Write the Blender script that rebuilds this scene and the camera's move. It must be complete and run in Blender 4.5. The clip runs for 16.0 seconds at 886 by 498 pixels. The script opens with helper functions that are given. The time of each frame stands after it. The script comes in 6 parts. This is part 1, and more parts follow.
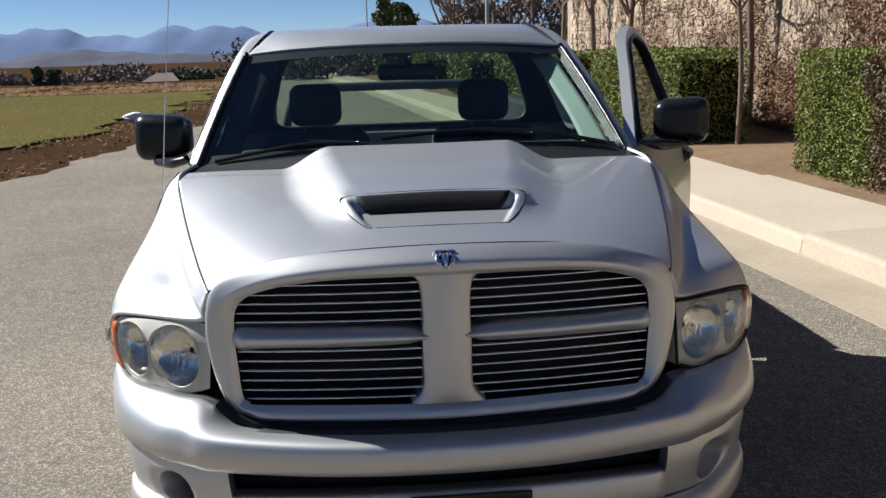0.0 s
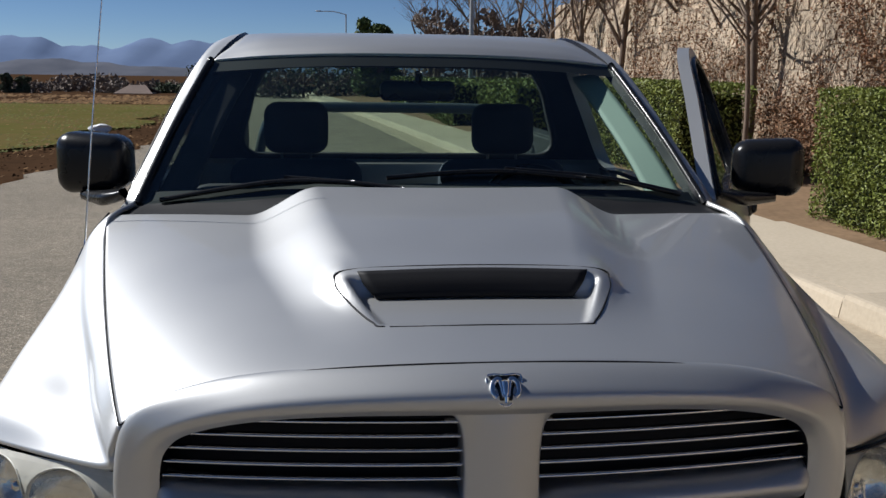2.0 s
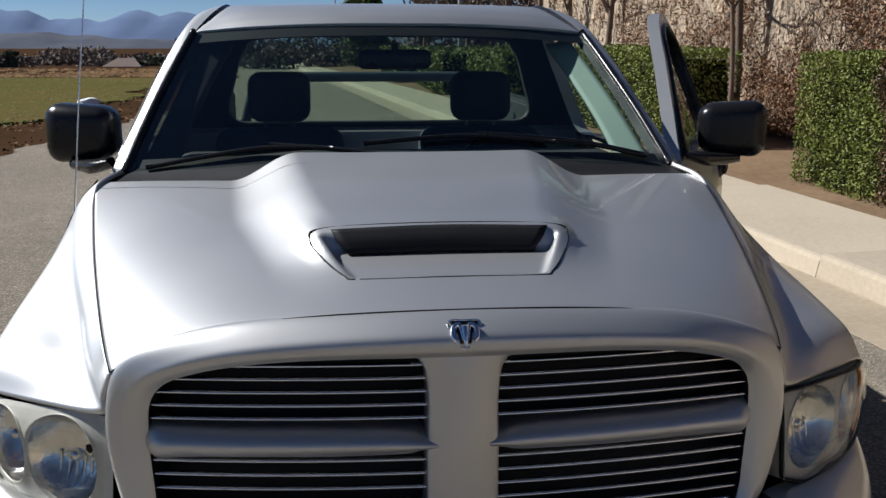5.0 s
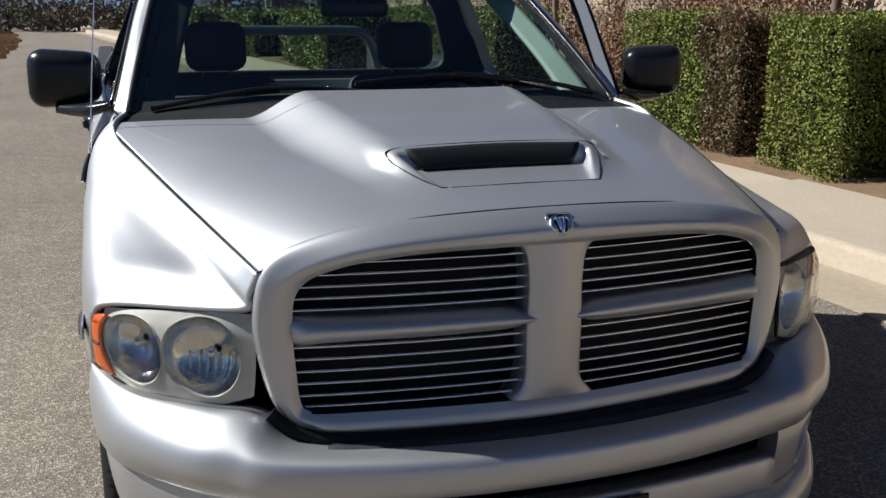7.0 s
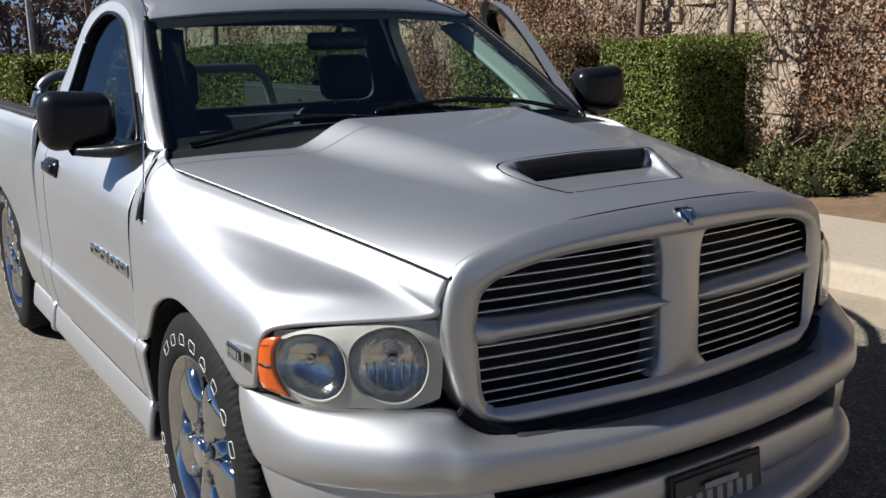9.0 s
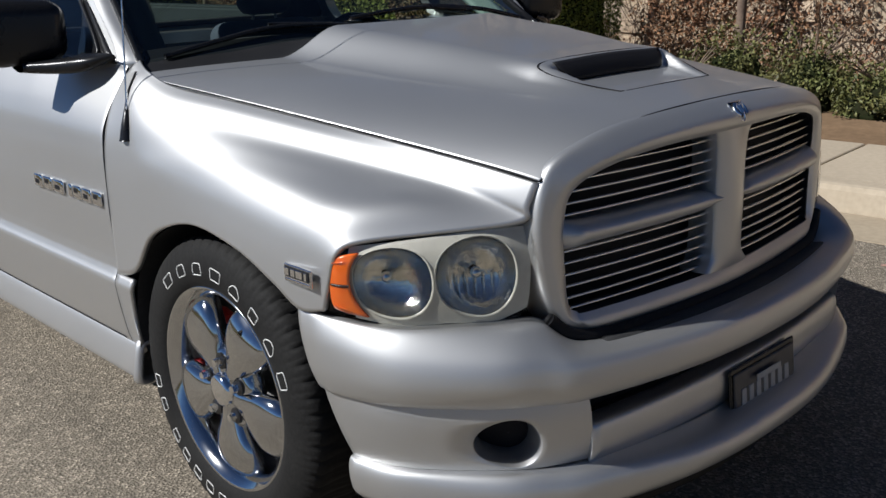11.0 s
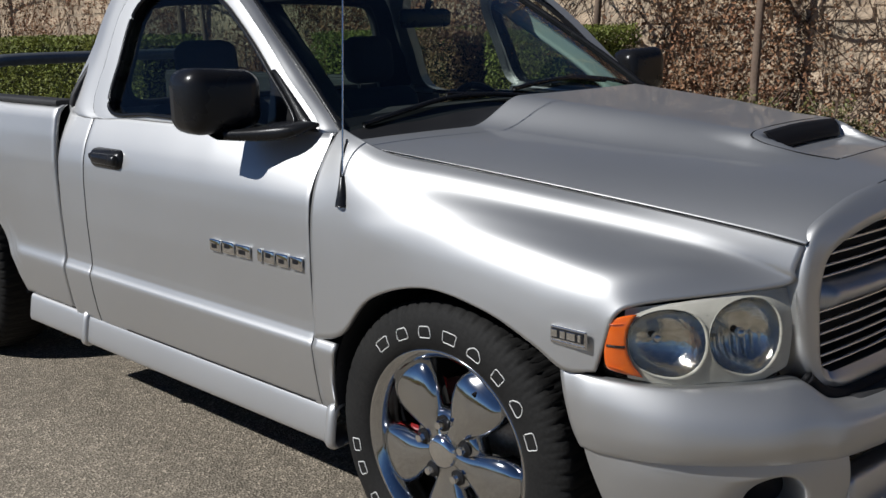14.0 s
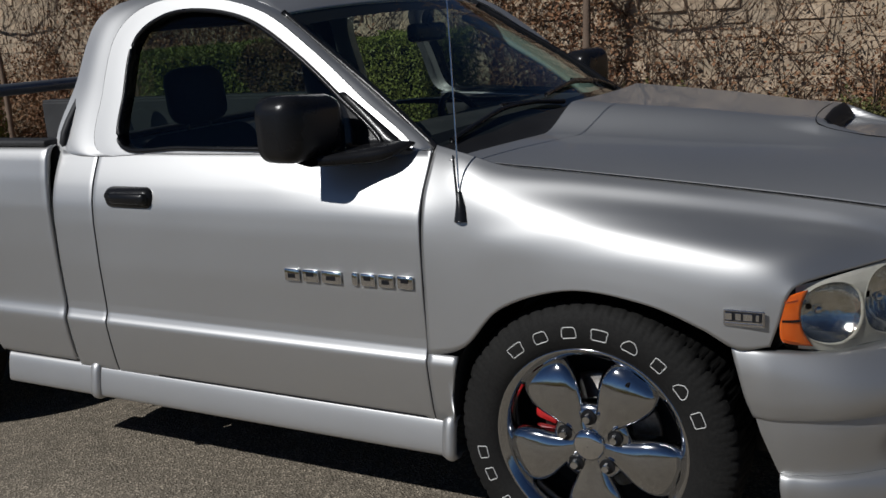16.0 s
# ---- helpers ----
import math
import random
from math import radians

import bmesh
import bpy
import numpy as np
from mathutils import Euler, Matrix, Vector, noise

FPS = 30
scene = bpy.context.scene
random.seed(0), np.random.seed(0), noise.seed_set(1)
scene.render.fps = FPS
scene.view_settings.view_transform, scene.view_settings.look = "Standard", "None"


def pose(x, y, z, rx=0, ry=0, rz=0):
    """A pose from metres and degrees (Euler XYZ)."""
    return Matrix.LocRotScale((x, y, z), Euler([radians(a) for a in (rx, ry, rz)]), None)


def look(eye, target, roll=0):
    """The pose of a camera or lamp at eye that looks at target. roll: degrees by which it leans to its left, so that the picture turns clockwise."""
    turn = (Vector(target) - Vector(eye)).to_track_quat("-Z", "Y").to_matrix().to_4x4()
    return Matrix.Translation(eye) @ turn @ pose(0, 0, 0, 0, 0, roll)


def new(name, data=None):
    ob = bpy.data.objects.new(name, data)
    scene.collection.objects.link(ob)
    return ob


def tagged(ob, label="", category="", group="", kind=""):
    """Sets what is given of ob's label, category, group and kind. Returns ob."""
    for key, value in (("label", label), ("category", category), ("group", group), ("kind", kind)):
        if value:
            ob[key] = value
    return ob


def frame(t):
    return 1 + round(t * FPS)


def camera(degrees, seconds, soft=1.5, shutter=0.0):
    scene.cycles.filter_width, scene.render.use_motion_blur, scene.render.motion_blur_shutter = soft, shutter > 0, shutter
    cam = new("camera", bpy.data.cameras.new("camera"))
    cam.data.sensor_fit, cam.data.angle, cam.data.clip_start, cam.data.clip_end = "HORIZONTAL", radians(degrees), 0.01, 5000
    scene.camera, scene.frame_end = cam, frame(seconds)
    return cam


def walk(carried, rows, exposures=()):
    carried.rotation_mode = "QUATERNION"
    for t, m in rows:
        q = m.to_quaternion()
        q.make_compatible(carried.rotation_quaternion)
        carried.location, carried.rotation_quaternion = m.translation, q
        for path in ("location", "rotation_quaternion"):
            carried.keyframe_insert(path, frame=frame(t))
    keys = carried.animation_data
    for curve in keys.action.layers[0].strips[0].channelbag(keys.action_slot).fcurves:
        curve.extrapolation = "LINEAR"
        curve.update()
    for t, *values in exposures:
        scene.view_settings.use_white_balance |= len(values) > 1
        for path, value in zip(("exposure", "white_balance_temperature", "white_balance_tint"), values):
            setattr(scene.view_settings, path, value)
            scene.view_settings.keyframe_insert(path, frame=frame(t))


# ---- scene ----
cam = camera(48.9, 16.0)
PATH = [
    (0, (-0.188, -2.351, 1.629), (-0.042, -0.4, 1.214), -1.7),
    (0.5, (-0.254, -2.068, 1.619), (-0.093, -0.109, 1.247), -0.6),
    (1, (-0.192, -1.79, 1.606), (-0.07, 0.166, 1.206), 0.1),
    (1.5, (-0.196, -1.583, 1.591), (-0.03, 0.373, 1.203), 0.7),
    (2, (-0.261, -1.38, 1.588), (-0.052, 0.575, 1.221), 0.8),
    (2.5, (-0.251, -1.187, 1.572), (-0.06, 0.763, 1.171), 0.5),
    (3, (-0.183, -1.013, 1.557), (-0.032, 0.931, 1.112), -0.1),
    (3.5, (-0.155, -0.947, 1.547), (-0.015, 0.99, 1.069), -0.7),
    (3.7, (-0.161, -0.987, 1.554), (0.005, 0.952, 1.094), -0.6),
    (5.8, (-0.386, -1.755, 1.59), (-0.104, 0.179, 1.167), 1.0),
    (6, (-0.46, -1.782, 1.583), (-0.093, 0.135, 1.148), 0.9),
    (6.5, (-0.706, -1.829, 1.561), (-0.136, 0.024, 1.069), 0.3),
    (7, (-0.876, -1.73, 1.54), (-0.258, 0.107, 1.044), 0.4),
    (7.5, (-1.016, -1.585, 1.528), (-0.319, 0.228, 1.054), 1.0),
    (8, (-1.282, -1.597, 1.543), (-0.468, 0.174, 1.096), 0.7),
    (8.2, (-1.378, -1.61, 1.553), (-0.546, 0.156, 1.119), 0.2),
    (10.3, (-2.083, -1.264, 1.452), (-0.733, 0.129, 0.966), -1.8),
    (10.5, (-2.097, -1.217, 1.454), (-0.769, 0.186, 0.934), -2.1),
    (11, (-2.129, -1.094, 1.448), (-0.805, 0.293, 0.877), -1.5),
    (11.5, (-2.309, -1.043, 1.448), (-0.917, 0.253, 0.831), -1.7),
    (12, (-2.493, -1.012, 1.452), (-1.021, 0.172, 0.795), -1.9),
    (12.5, (-2.529, -1.001, 1.421), (-1.043, 0.161, 0.758), -1.0),
    (13, (-2.572, -0.974, 1.439), (-1.121, 0.254, 0.817), -0.5),
    (13.1, (-2.593, -0.954, 1.446), (-1.144, 0.284, 0.839), -0.2),
    (13.5, (-2.616, -0.845, 1.456), (-1.226, 0.498, 0.943), -0.6),
    (14, (-2.658, -0.647, 1.476), (-1.238, 0.69, 1.031), -1.0),
    (14.5, (-2.886, -0.46, 1.498), (-1.385, 0.786, 1.059), -2.1),
    (15, (-3.077, -0.256, 1.512), (-1.519, 0.94, 1.135), -3.6),
    (15.5, (-3.105, -0.038, 1.552), (-1.522, 1.124, 1.176), -4.9),
    (16, (-3.269, 0.083, 1.55), (-1.571, 1.037, 1.092), -3.9),
]
walk(cam, [(t, look(eye, target, roll)) for t, eye, target, roll in PATH],
     exposures=[(0, .62, 6000, 10), (1.5, .28, 6000, 10), (2.5, .10, 6000, 10), (3.5, .0, 6000, 10), (6, .40, 6000, 10), (8.2, .38, 6000, 10), (10.3, .16, 6000, 10), (11, .02, 6000, 10), (12.5, .06, 6050, 10), (13.5, .0, 6000, 10), (14.5, -.40, 6050, 10), (15, -.56, 6050, 10), (16, -.82, 6050, 10)])

# ---- light ----
SUN_WAY = Vector((1.05, -0.50, -1.0)).normalized()
world = bpy.data.worlds.new("world")
scene.world = world
world.use_nodes = True
wn = world.node_tree
sky = wn.nodes.new("ShaderNodeTexSky")
sky.sky_type, sky.sun_disc = "NISHITA", False
sky.sun_elevation, sky.sun_rotation = radians(40.7), radians(-64.5)
sky.altitude, sky.air_density, sky.dust_density, sky.ozone_density = 5000, 0.9, 0.0, 4.0
wn.links.new(sky.outputs[0], wn.nodes["Background"].inputs[0])
wn.nodes["Background"].inputs[1].default_value = 0.051
sun = new("sun", bpy.data.lights.new("sun", "SUN"))
sun.data.energy, sun.data.angle, sun.data.color = 5.7, radians(0.53), (1.0, 0.955, 0.88)
sun.matrix_world = look((0, 0, 30), Vector((0, 0, 30)) + SUN_WAY)


# ---- materials ----
def material(name, base, rough=0.6, metal=0.0, second=None, scale=8.0, fine=60.0, bump=0.0, coat=0.0, coat_rough=0.05,
             spread=0.5, emit=None, object_space=True, vary=0.0, island=False, spec=0.5):
    """A Principled material with two scales of noise in colour, roughness and relief."""
    m = bpy.data.materials.new(name)
    m.use_nodes = True
    nt = m.node_tree
    b = nt.nodes["Principled BSDF"]
    co = nt.nodes.new("ShaderNodeTexCoord")
    src = co.outputs["Object"]
    n1, n2 = nt.nodes.new("ShaderNodeTexNoise"), nt.nodes.new("ShaderNodeTexNoise")
    n1.inputs["Scale"].default_value, n2.inputs["Scale"].default_value = scale, fine
    n1.inputs["Detail"].default_value = n2.inputs["Detail"].default_value = 5
    nt.links.new(src, n1.inputs["Vector"])
    nt.links.new(src, n2.inputs["Vector"])
    add = nt.nodes.new("ShaderNodeMath")
    add.operation = "ADD"
    nt.links.new(n1.outputs["Fac"], add.inputs[0])
    nt.links.new(n2.outputs["Fac"], add.inputs[1])
    ramp = nt.nodes.new("ShaderNodeMapRange")
    ramp.inputs[1].default_value, ramp.inputs[2].default_value = 1.0 - spread / 2, 1.0 + spread / 2
    nt.links.new(add.outputs[0], ramp.inputs[0])
    mix = nt.nodes.new("ShaderNodeMix")
    mix.data_type = "RGBA"
    second = second or tuple(c * 0.82 for c in base)
    mix.inputs[6].default_value, mix.inputs[7].default_value = (*base, 1), (*second, 1)
    nt.links.new(ramp.outputs[0], mix.inputs[0])
    colour = mix.outputs[2]
    if vary:
        hsv = nt.nodes.new("ShaderNodeHueSaturation")
        if island:
            rnd = nt.nodes.new("ShaderNodeNewGeometry").outputs["Random Per Island"]
        else:
            rnd = nt.nodes.new("ShaderNodeObjectInfo").outputs["Random"]
        mr = nt.nodes.new("ShaderNodeMapRange")
        mr.inputs[3].default_value, mr.inputs[4].default_value = 1 - vary, 1 + vary
        nt.links.new(rnd, mr.inputs[0])
        nt.links.new(mr.outputs[0], hsv.inputs["Value"])
        nt.links.new(colour, hsv.inputs["Color"])
        colour = hsv.outputs[0]
    nt.links.new(colour, b.inputs["Base Color"])
    rr = nt.nodes.new("ShaderNodeMapRange")
    rr.inputs[3].default_value, rr.inputs[4].default_value = max(rough - 0.06, 0.02), min(rough + 0.06, 1.0)
    nt.links.new(n1.outputs["Fac"], rr.inputs[0])
    nt.links.new(rr.outputs[0], b.inputs["Roughness"])
    b.inputs["Metallic"].default_value = metal
    b.inputs["Coat Weight"].default_value, b.inputs["Coat Roughness"].default_value = coat, coat_rough
    b.inputs["Specular IOR Level"].default_value = spec
    if bump:
        bp = nt.nodes.new("ShaderNodeBump")
        bp.inputs["Strength"].default_value, bp.inputs["Distance"].default_value = 0.6, bump
        nt.links.new(n2.outputs["Fac"], bp.inputs["Height"])
        nt.links.new(bp.outputs[0], b.inputs["Normal"])
    return m


def glass(name, tint, rough=0.0, base=0.04):
    m = bpy.data.materials.new(name)
    m.use_nodes = True
    nt = m.node_tree
    nt.nodes.remove(nt.nodes["Principled BSDF"])
    clear, gloss, mix, lw = (nt.nodes.new("ShaderNode" + k) for k in ("BsdfTransparent", "BsdfGlossy", "MixShader", "LayerWeight"))
    clear.inputs[0].default_value = (*tint, 1)
    gloss.inputs["Roughness"].default_value = rough
    lw.inputs[0].default_value = 0.5
    pw, sc = nt.nodes.new("ShaderNodeMath"), nt.nodes.new("ShaderNodeMath")
    pw.operation, sc.operation = "POWER", "MULTIPLY_ADD"
    pw.inputs[1].default_value = 5.0
    sc.inputs[1].default_value, sc.inputs[2].default_value = 1 - base, base
    nt.links.new(lw.outputs["Facing"], pw.inputs[0])
    nt.links.new(pw.outputs[0], sc.inputs[0])
    nt.links.new(sc.outputs[0], mix.inputs[0])
    nt.links.new(clear.outputs[0], mix.inputs[1])
    nt.links.new(gloss.outputs[0], mix.inputs[2])
    nt.links.new(mix.outputs[0], nt.nodes["Material Output"].inputs[0])
    return m


def asphalt_material():
    m = material("asphalt", (0.274, 0.235, 0.183), 0.9, 0, (0.187, 0.162, 0.128), 0.6, 9, 0, spread=0.7, spec=0.12)
    nt = m.node_tree
    b = nt.nodes["Principled BSDF"]
    old = b.inputs["Base Color"].links[0].from_socket
    co = nt.nodes.new("ShaderNodeTexCoord").outputs["Object"]
    vo = nt.nodes.new("ShaderNodeTexVoronoi")
    vo.inputs["Scale"].default_value = 120
    nt.links.new(co, vo.inputs["Vector"])
    hs = nt.nodes.new("ShaderNodeSeparateColor")
    nt.links.new(vo.outputs["Color"], hs.inputs[0])
    mr = nt.nodes.new("ShaderNodeMapRange")
    mr.inputs[1].default_value, mr.inputs[2].default_value = 0.0, 1.0
    mr.inputs[3].default_value, mr.inputs[4].default_value = 0.68, 1.75
    pw = nt.nodes.new("ShaderNodeMath")
    pw.operation = "POWER"
    pw.inputs[1].default_value = 3.0
    nt.links.new(hs.outputs[0], pw.inputs[0])
    nt.links.new(pw.outputs[0], mr.inputs[0])
    hsv = nt.nodes.new("ShaderNodeHueSaturation")
    nt.links.new(mr.outputs[0], hsv.inputs["Value"])
    nt.links.new(old, hsv.inputs["Color"])
    nt.links.new(hsv.outputs[0], b.inputs["Base Color"])
    bp = nt.nodes.new("ShaderNodeBump")
    bp.inputs["Strength"].default_value, bp.inputs["Distance"].default_value = 0.8, 0.006
    nt.links.new(vo.outputs["Distance"], bp.inputs["Height"])
    nt.links.new(bp.outputs[0], b.inputs["Normal"])
    return m


PAINT = material("silver_paint", (0.56, 0.56, 0.556), 0.49, 0.88, (0.525, 0.525, 0.522), 2.0, 900, 0.0, coat=0.5, coat_rough=0.05, spread=0.6)
CHROME = material("chrome", (0.86, 0.87, 0.88), 0.08, 1.0, (0.8, 0.81, 0.83), 20, 120)
WHEELCHROME = material("wheel_chrome", (0.60, 0.61, 0.62), 0.10, 1.0, (0.54, 0.55, 0.57), 20, 120)
BRIGHT = material("bright_trim", (0.75, 0.75, 0.76), 0.2, 1.0, (0.65, 0.65, 0.67), 20, 120)
BLACK = material("black_plastic", (0.009, 0.009, 0.010), 0.27, 0, (0.013, 0.013, 0.014), 6, 400, 0.0004, spec=0.35)
GLOSSBLACK = material("dark_mesh", (0.008, 0.008, 0.010), 0.65, 0, (0.012, 0.012, 0.014), 8, 300, spec=0.2)
COWL = material("cowl_plastic", (0.010, 0.010, 0.011), 0.6, 0, (0.015, 0.015, 0.016), 6, 300, spec=0.25)
RUBBER = material("rubber", (0.010, 0.0097, 0.0095), 0.75, 0, (0.017, 0.0165, 0.0155), 5, 120, 0.0008, spec=0.2)
LETTER = material("white_rubber", (0.72, 0.72, 0.70), 0.6, 0, (0.6, 0.6, 0.58), 20, 200)
FABRIC = material("dark_fabric", (0.035, 0.036, 0.042), 0.9, 0, (0.05, 0.05, 0.058), 8, 500, 0.001)
SEATCLOTH = material("blue_grey_cloth", (0.06, 0.075, 0.10), 0.9, 0, (0.045, 0.057, 0.08), 8, 500, 0.001)
DASH = material("dash_plastic", (0.018, 0.018, 0.02), 0.65, 0, (0.04, 0.04, 0.043), 8, 400, 0.0005)
# grey trim with sunlight through the green glass mixed into its colour
SUNTRIM = material("grey_trim", (0.33, 0.42, 0.37), 0.7, 0, (0.28, 0.36, 0.32), 4, 200)
AMBER = material("amber_lens", (0.85, 0.17, 0.015), 0.18, 0, (0.75, 0.12, 0.01), 30, 90, coat=0.8)
REFLECTOR = material("reflector", (0.84, 0.83, 0.80), 0.14, 1.0, (0.66, 0.65, 0.61), 22, 55, 0.004)
HOUSING = material("lamp_housing", (0.58, 0.56, 0.49), 0.4, 0.0, (0.48, 0.46, 0.40), 10, 60)
RED = material("red_caliper", (0.55, 0.02, 0.02), 0.45, 0, (0.4, 0.015, 0.015), 10, 60)
STEEL = material("brake_steel", (0.28, 0.27, 0.26), 0.45, 1.0, (0.18, 0.16, 0.14), 10, 80)
TUBE = material("tube_metal", (0.25, 0.27, 0.29), 0.35, 0.6, (0.2, 0.21, 0.23), 6, 90)
LINER = material("bed_liner", (0.02, 0.02, 0.021), 0.7, 0, (0.035, 0.035, 0.036), 5, 90, 0.002)
PLATE = material("plate_paint", (0.05, 0.05, 0.06), 0.4, 0, (0.035, 0.035, 0.04), 10, 60)
PLATEINK = material("plate_ink", (0.38, 0.38, 0.38), 0.5)
WSGLASS = glass("windshield_glass", (0.62, 0.72, 0.66), 0.0, 0.075)
SIDEGLASS = glass("side_glass", (0.50, 0.55, 0.53), 0.0, 0.05)
CLEAR = glass("lamp_glass", (0.94, 0.94, 0.92), 0.03, 0.03)
ASPHALT = asphalt_material()
CONCRETE = material("concrete", (0.47, 0.395, 0.295), 0.88, 0, (0.36, 0.30, 0.22), 0.9, 30, 0.002, spread=0.8, vary=0.05)
GUTTER = material("gutter_concrete", (0.42, 0.345, 0.245), 0.9, 0, (0.29, 0.235, 0.165), 1.6, 25, 0.002, spread=0.8)
DIRT = material("dirt", (0.25, 0.165, 0.098), 0.95, 0, (0.15, 0.10, 0.06), 1.5, 14, 0.02, spread=0.8, spec=0.1)
FIELD = material("field_soil", (0.072, 0.040, 0.022), 0.95, 0, (0.038, 0.023, 0.014), 0.15, 3, 0.03, spread=0.8, spec=0.0)
GRASS = material("green_crop", (0.075, 0.083, 0.022), 0.95, 0, (0.125, 0.088, 0.040), 0.12, 1.3, 0.03, spread=0.7, spec=0.0)
STONE = material("wall_stone", (0.55, 0.435, 0.315), 0.9, 0, (0.43, 0.325, 0.22), 3, 22, 0.008, spread=0.8, vary=0.16)
STONES = material("wall_stone_far", (0.55, 0.435, 0.315), 0.9, 0, (0.43, 0.325, 0.22), 3, 22, 0.008, spread=0.8, vary=0.16, island=True)
MORTAR = material("mortar", (0.48, 0.385, 0.28), 0.95, 0, (0.38, 0.30, 0.21), 4, 30, 0.004)
LEAF = material("hedge_leaf", (0.125, 0.165, 0.028), 0.5, 0, (0.19, 0.195, 0.045), 1.2, 10, spread=0.9, vary=0.45, island=True, spec=0.25)
SHRUBLEAF = material("shrub_leaf", (0.088, 0.112, 0.032), 0.5, 0, (0.15, 0.125, 0.05), 2.5, 12, spread=0.9, vary=0.5, island=True, spec=0.25)
LEAFRED = material("red_leaf", (0.17, 0.065, 0.04), 0.55, 0, (0.10, 0.085, 0.025), 1.2, 10, spread=0.9, vary=0.4, island=True)
# near-black filler that paints the shade inside hedges and shrubs
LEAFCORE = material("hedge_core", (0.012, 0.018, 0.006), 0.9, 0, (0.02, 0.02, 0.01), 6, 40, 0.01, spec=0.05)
BARK = material("bark", (0.20, 0.145, 0.105), 0.9, 0, (0.13, 0.09, 0.065), 6, 60, 0.006)
VINE = material("vine", (0.11, 0.07, 0.045), 0.9, 0, (0.07, 0.045, 0.03), 6, 60)
VINELEAF = material("vine_leaf", (0.26, 0.155, 0.08), 0.8, 0, (0.20, 0.09, 0.045), 3, 20, vary=0.45, island=True)
TUFT = material("grass_blade", (0.075, 0.105, 0.018), 0.8, 0, (0.12, 0.095, 0.035), 0.3, 3, spread=0.6, vary=0.45, island=True, spec=0.1)
STRAW = material("dry_straw", (0.20, 0.115, 0.05), 0.9, 0, (0.11, 0.065, 0.03), 0.3, 3, vary=0.4, island=True, spec=0.1)
# leaf and twig tones of the far trees, shifted towards haze
FARLEAF = material("far_leaf", (0.10, 0.12, 0.065), 0.9, 0, (0.06, 0.075, 0.045), 0.5, 4, vary=0.35, island=True)
FARBROWN = material("far_twig", (0.20, 0.155, 0.125), 0.9, 0, (0.16, 0.13, 0.11), 0.5, 4, vary=0.14, island=True)
CROWNLEAF = material("crown_leaf", (0.11, 0.15, 0.04), 0.8, 0, (0.06, 0.085, 0.025), 0.5, 4, vary=0.35, island=True)
# distance haze is mixed into both hill colours
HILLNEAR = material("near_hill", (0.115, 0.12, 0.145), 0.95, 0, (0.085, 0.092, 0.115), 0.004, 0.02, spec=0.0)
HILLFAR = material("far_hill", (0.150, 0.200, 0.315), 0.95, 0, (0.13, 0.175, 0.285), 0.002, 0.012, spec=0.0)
POLE = material("galvanized", (0.45, 0.46, 0.47), 0.5, 0.4, (0.38, 0.39, 0.4), 3, 50)
BAG = material("white_bag", (0.8, 0.8, 0.8), 0.6, 0, (0.7, 0.7, 0.72), 5, 30)
ROOFTILE = material("house_roof", (0.16, 0.11, 0.09), 0.9, 0, (0.11, 0.08, 0.065), 0.5, 5)
STUCCO = material("stucco", (0.45, 0.38, 0.30), 0.9, 0, (0.38, 0.32, 0.25), 0.5, 6)
REDPAINT = material("marking_paint", (0.40, 0.21, 0.165), 0.85, 0, (0.26, 0.19, 0.155), 12, 60)


# ---- mesh helpers ----
def link(name, verts, faces, mat, parent=None, label="", smooth=True, solid=0.0, mats=None):
    me = bpy.data.meshes.new(name)
    me.from_pydata([tuple(map(float, v)) for v in verts], [], [tuple(map(int, f)) for f in faces])
    me.materials.append(mat)
    me.polygons.foreach_set("use_smooth", [smooth] * len(me.polygons))
    me.update()
    ob = new(name, me)
    if solid:
        md = ob.modifiers.new("thick", "SOLIDIFY")
        md.thickness, md.offset = abs(solid), (-1 if solid > 0 else 1)
    return child(ob, parent, label)


def child(ob, parent, label=""):
    if parent is not None:
        ob.parent = parent
        root = parent
        m = Matrix.Identity(4)
        while root is not None:
            m = root.matrix_basis.copy() @ m if root.parent is None else root.matrix_parent_inverse @ root.matrix_basis @ m
            root = root.parent
        ob.matrix_parent_inverse = m.inverted()
    if label:
        ob["label"] = label
    return ob


def part(name, bm, mat, parent=None, label="", smooth=False):
    me = bpy.data.meshes.new(name)
    bm.to_mesh(me)
    bm.free()
    me.materials.append(mat)
    me.polygons.foreach_set("use_smooth", [smooth] * len(me.polygons))
    return child(new(name, me), parent, label)


def spline(pts, n, closed=False):
    """n points along a Catmull-Rom curve through pts (array k x d)."""
    p = np.asarray(pts, float)
    k = len(p)
    t = np.linspace(0, k if closed else k - 1, n, endpoint=not closed)
    i = np.minimum(t.astype(int), k - 1 if closed else k - 2)
    f = (t - i)[:, None]
    if closed:
        g = lambda j: p[(i + j) % k]
        a, b, c, d = g(-1), g(0), g(1), g(2)
    else:
        q = np.vstack([2 * p[0] - p[1], p, 2 * p[-1] - p[-2]])
        a, b, c, d = q[i], q[i + 1], q[i + 2], q[i + 3]
    return 0.5 * (2 * b + (c - a) * f + (2 * a - 5 * b + 4 * c - d) * f ** 2 + (3 * b - a - 3 * c + d) * f ** 3)


def net(rows, nu, nv, closed=False):
    """A smooth surface through a net of points: array nu x nv x 3 (rows are u, columns v)."""
    a = np.array([spline(r, nv, closed) for r in rows])
    return np.array([spline(a[:, j], nu) for j in range(nv)]).transpose(1, 0, 2)


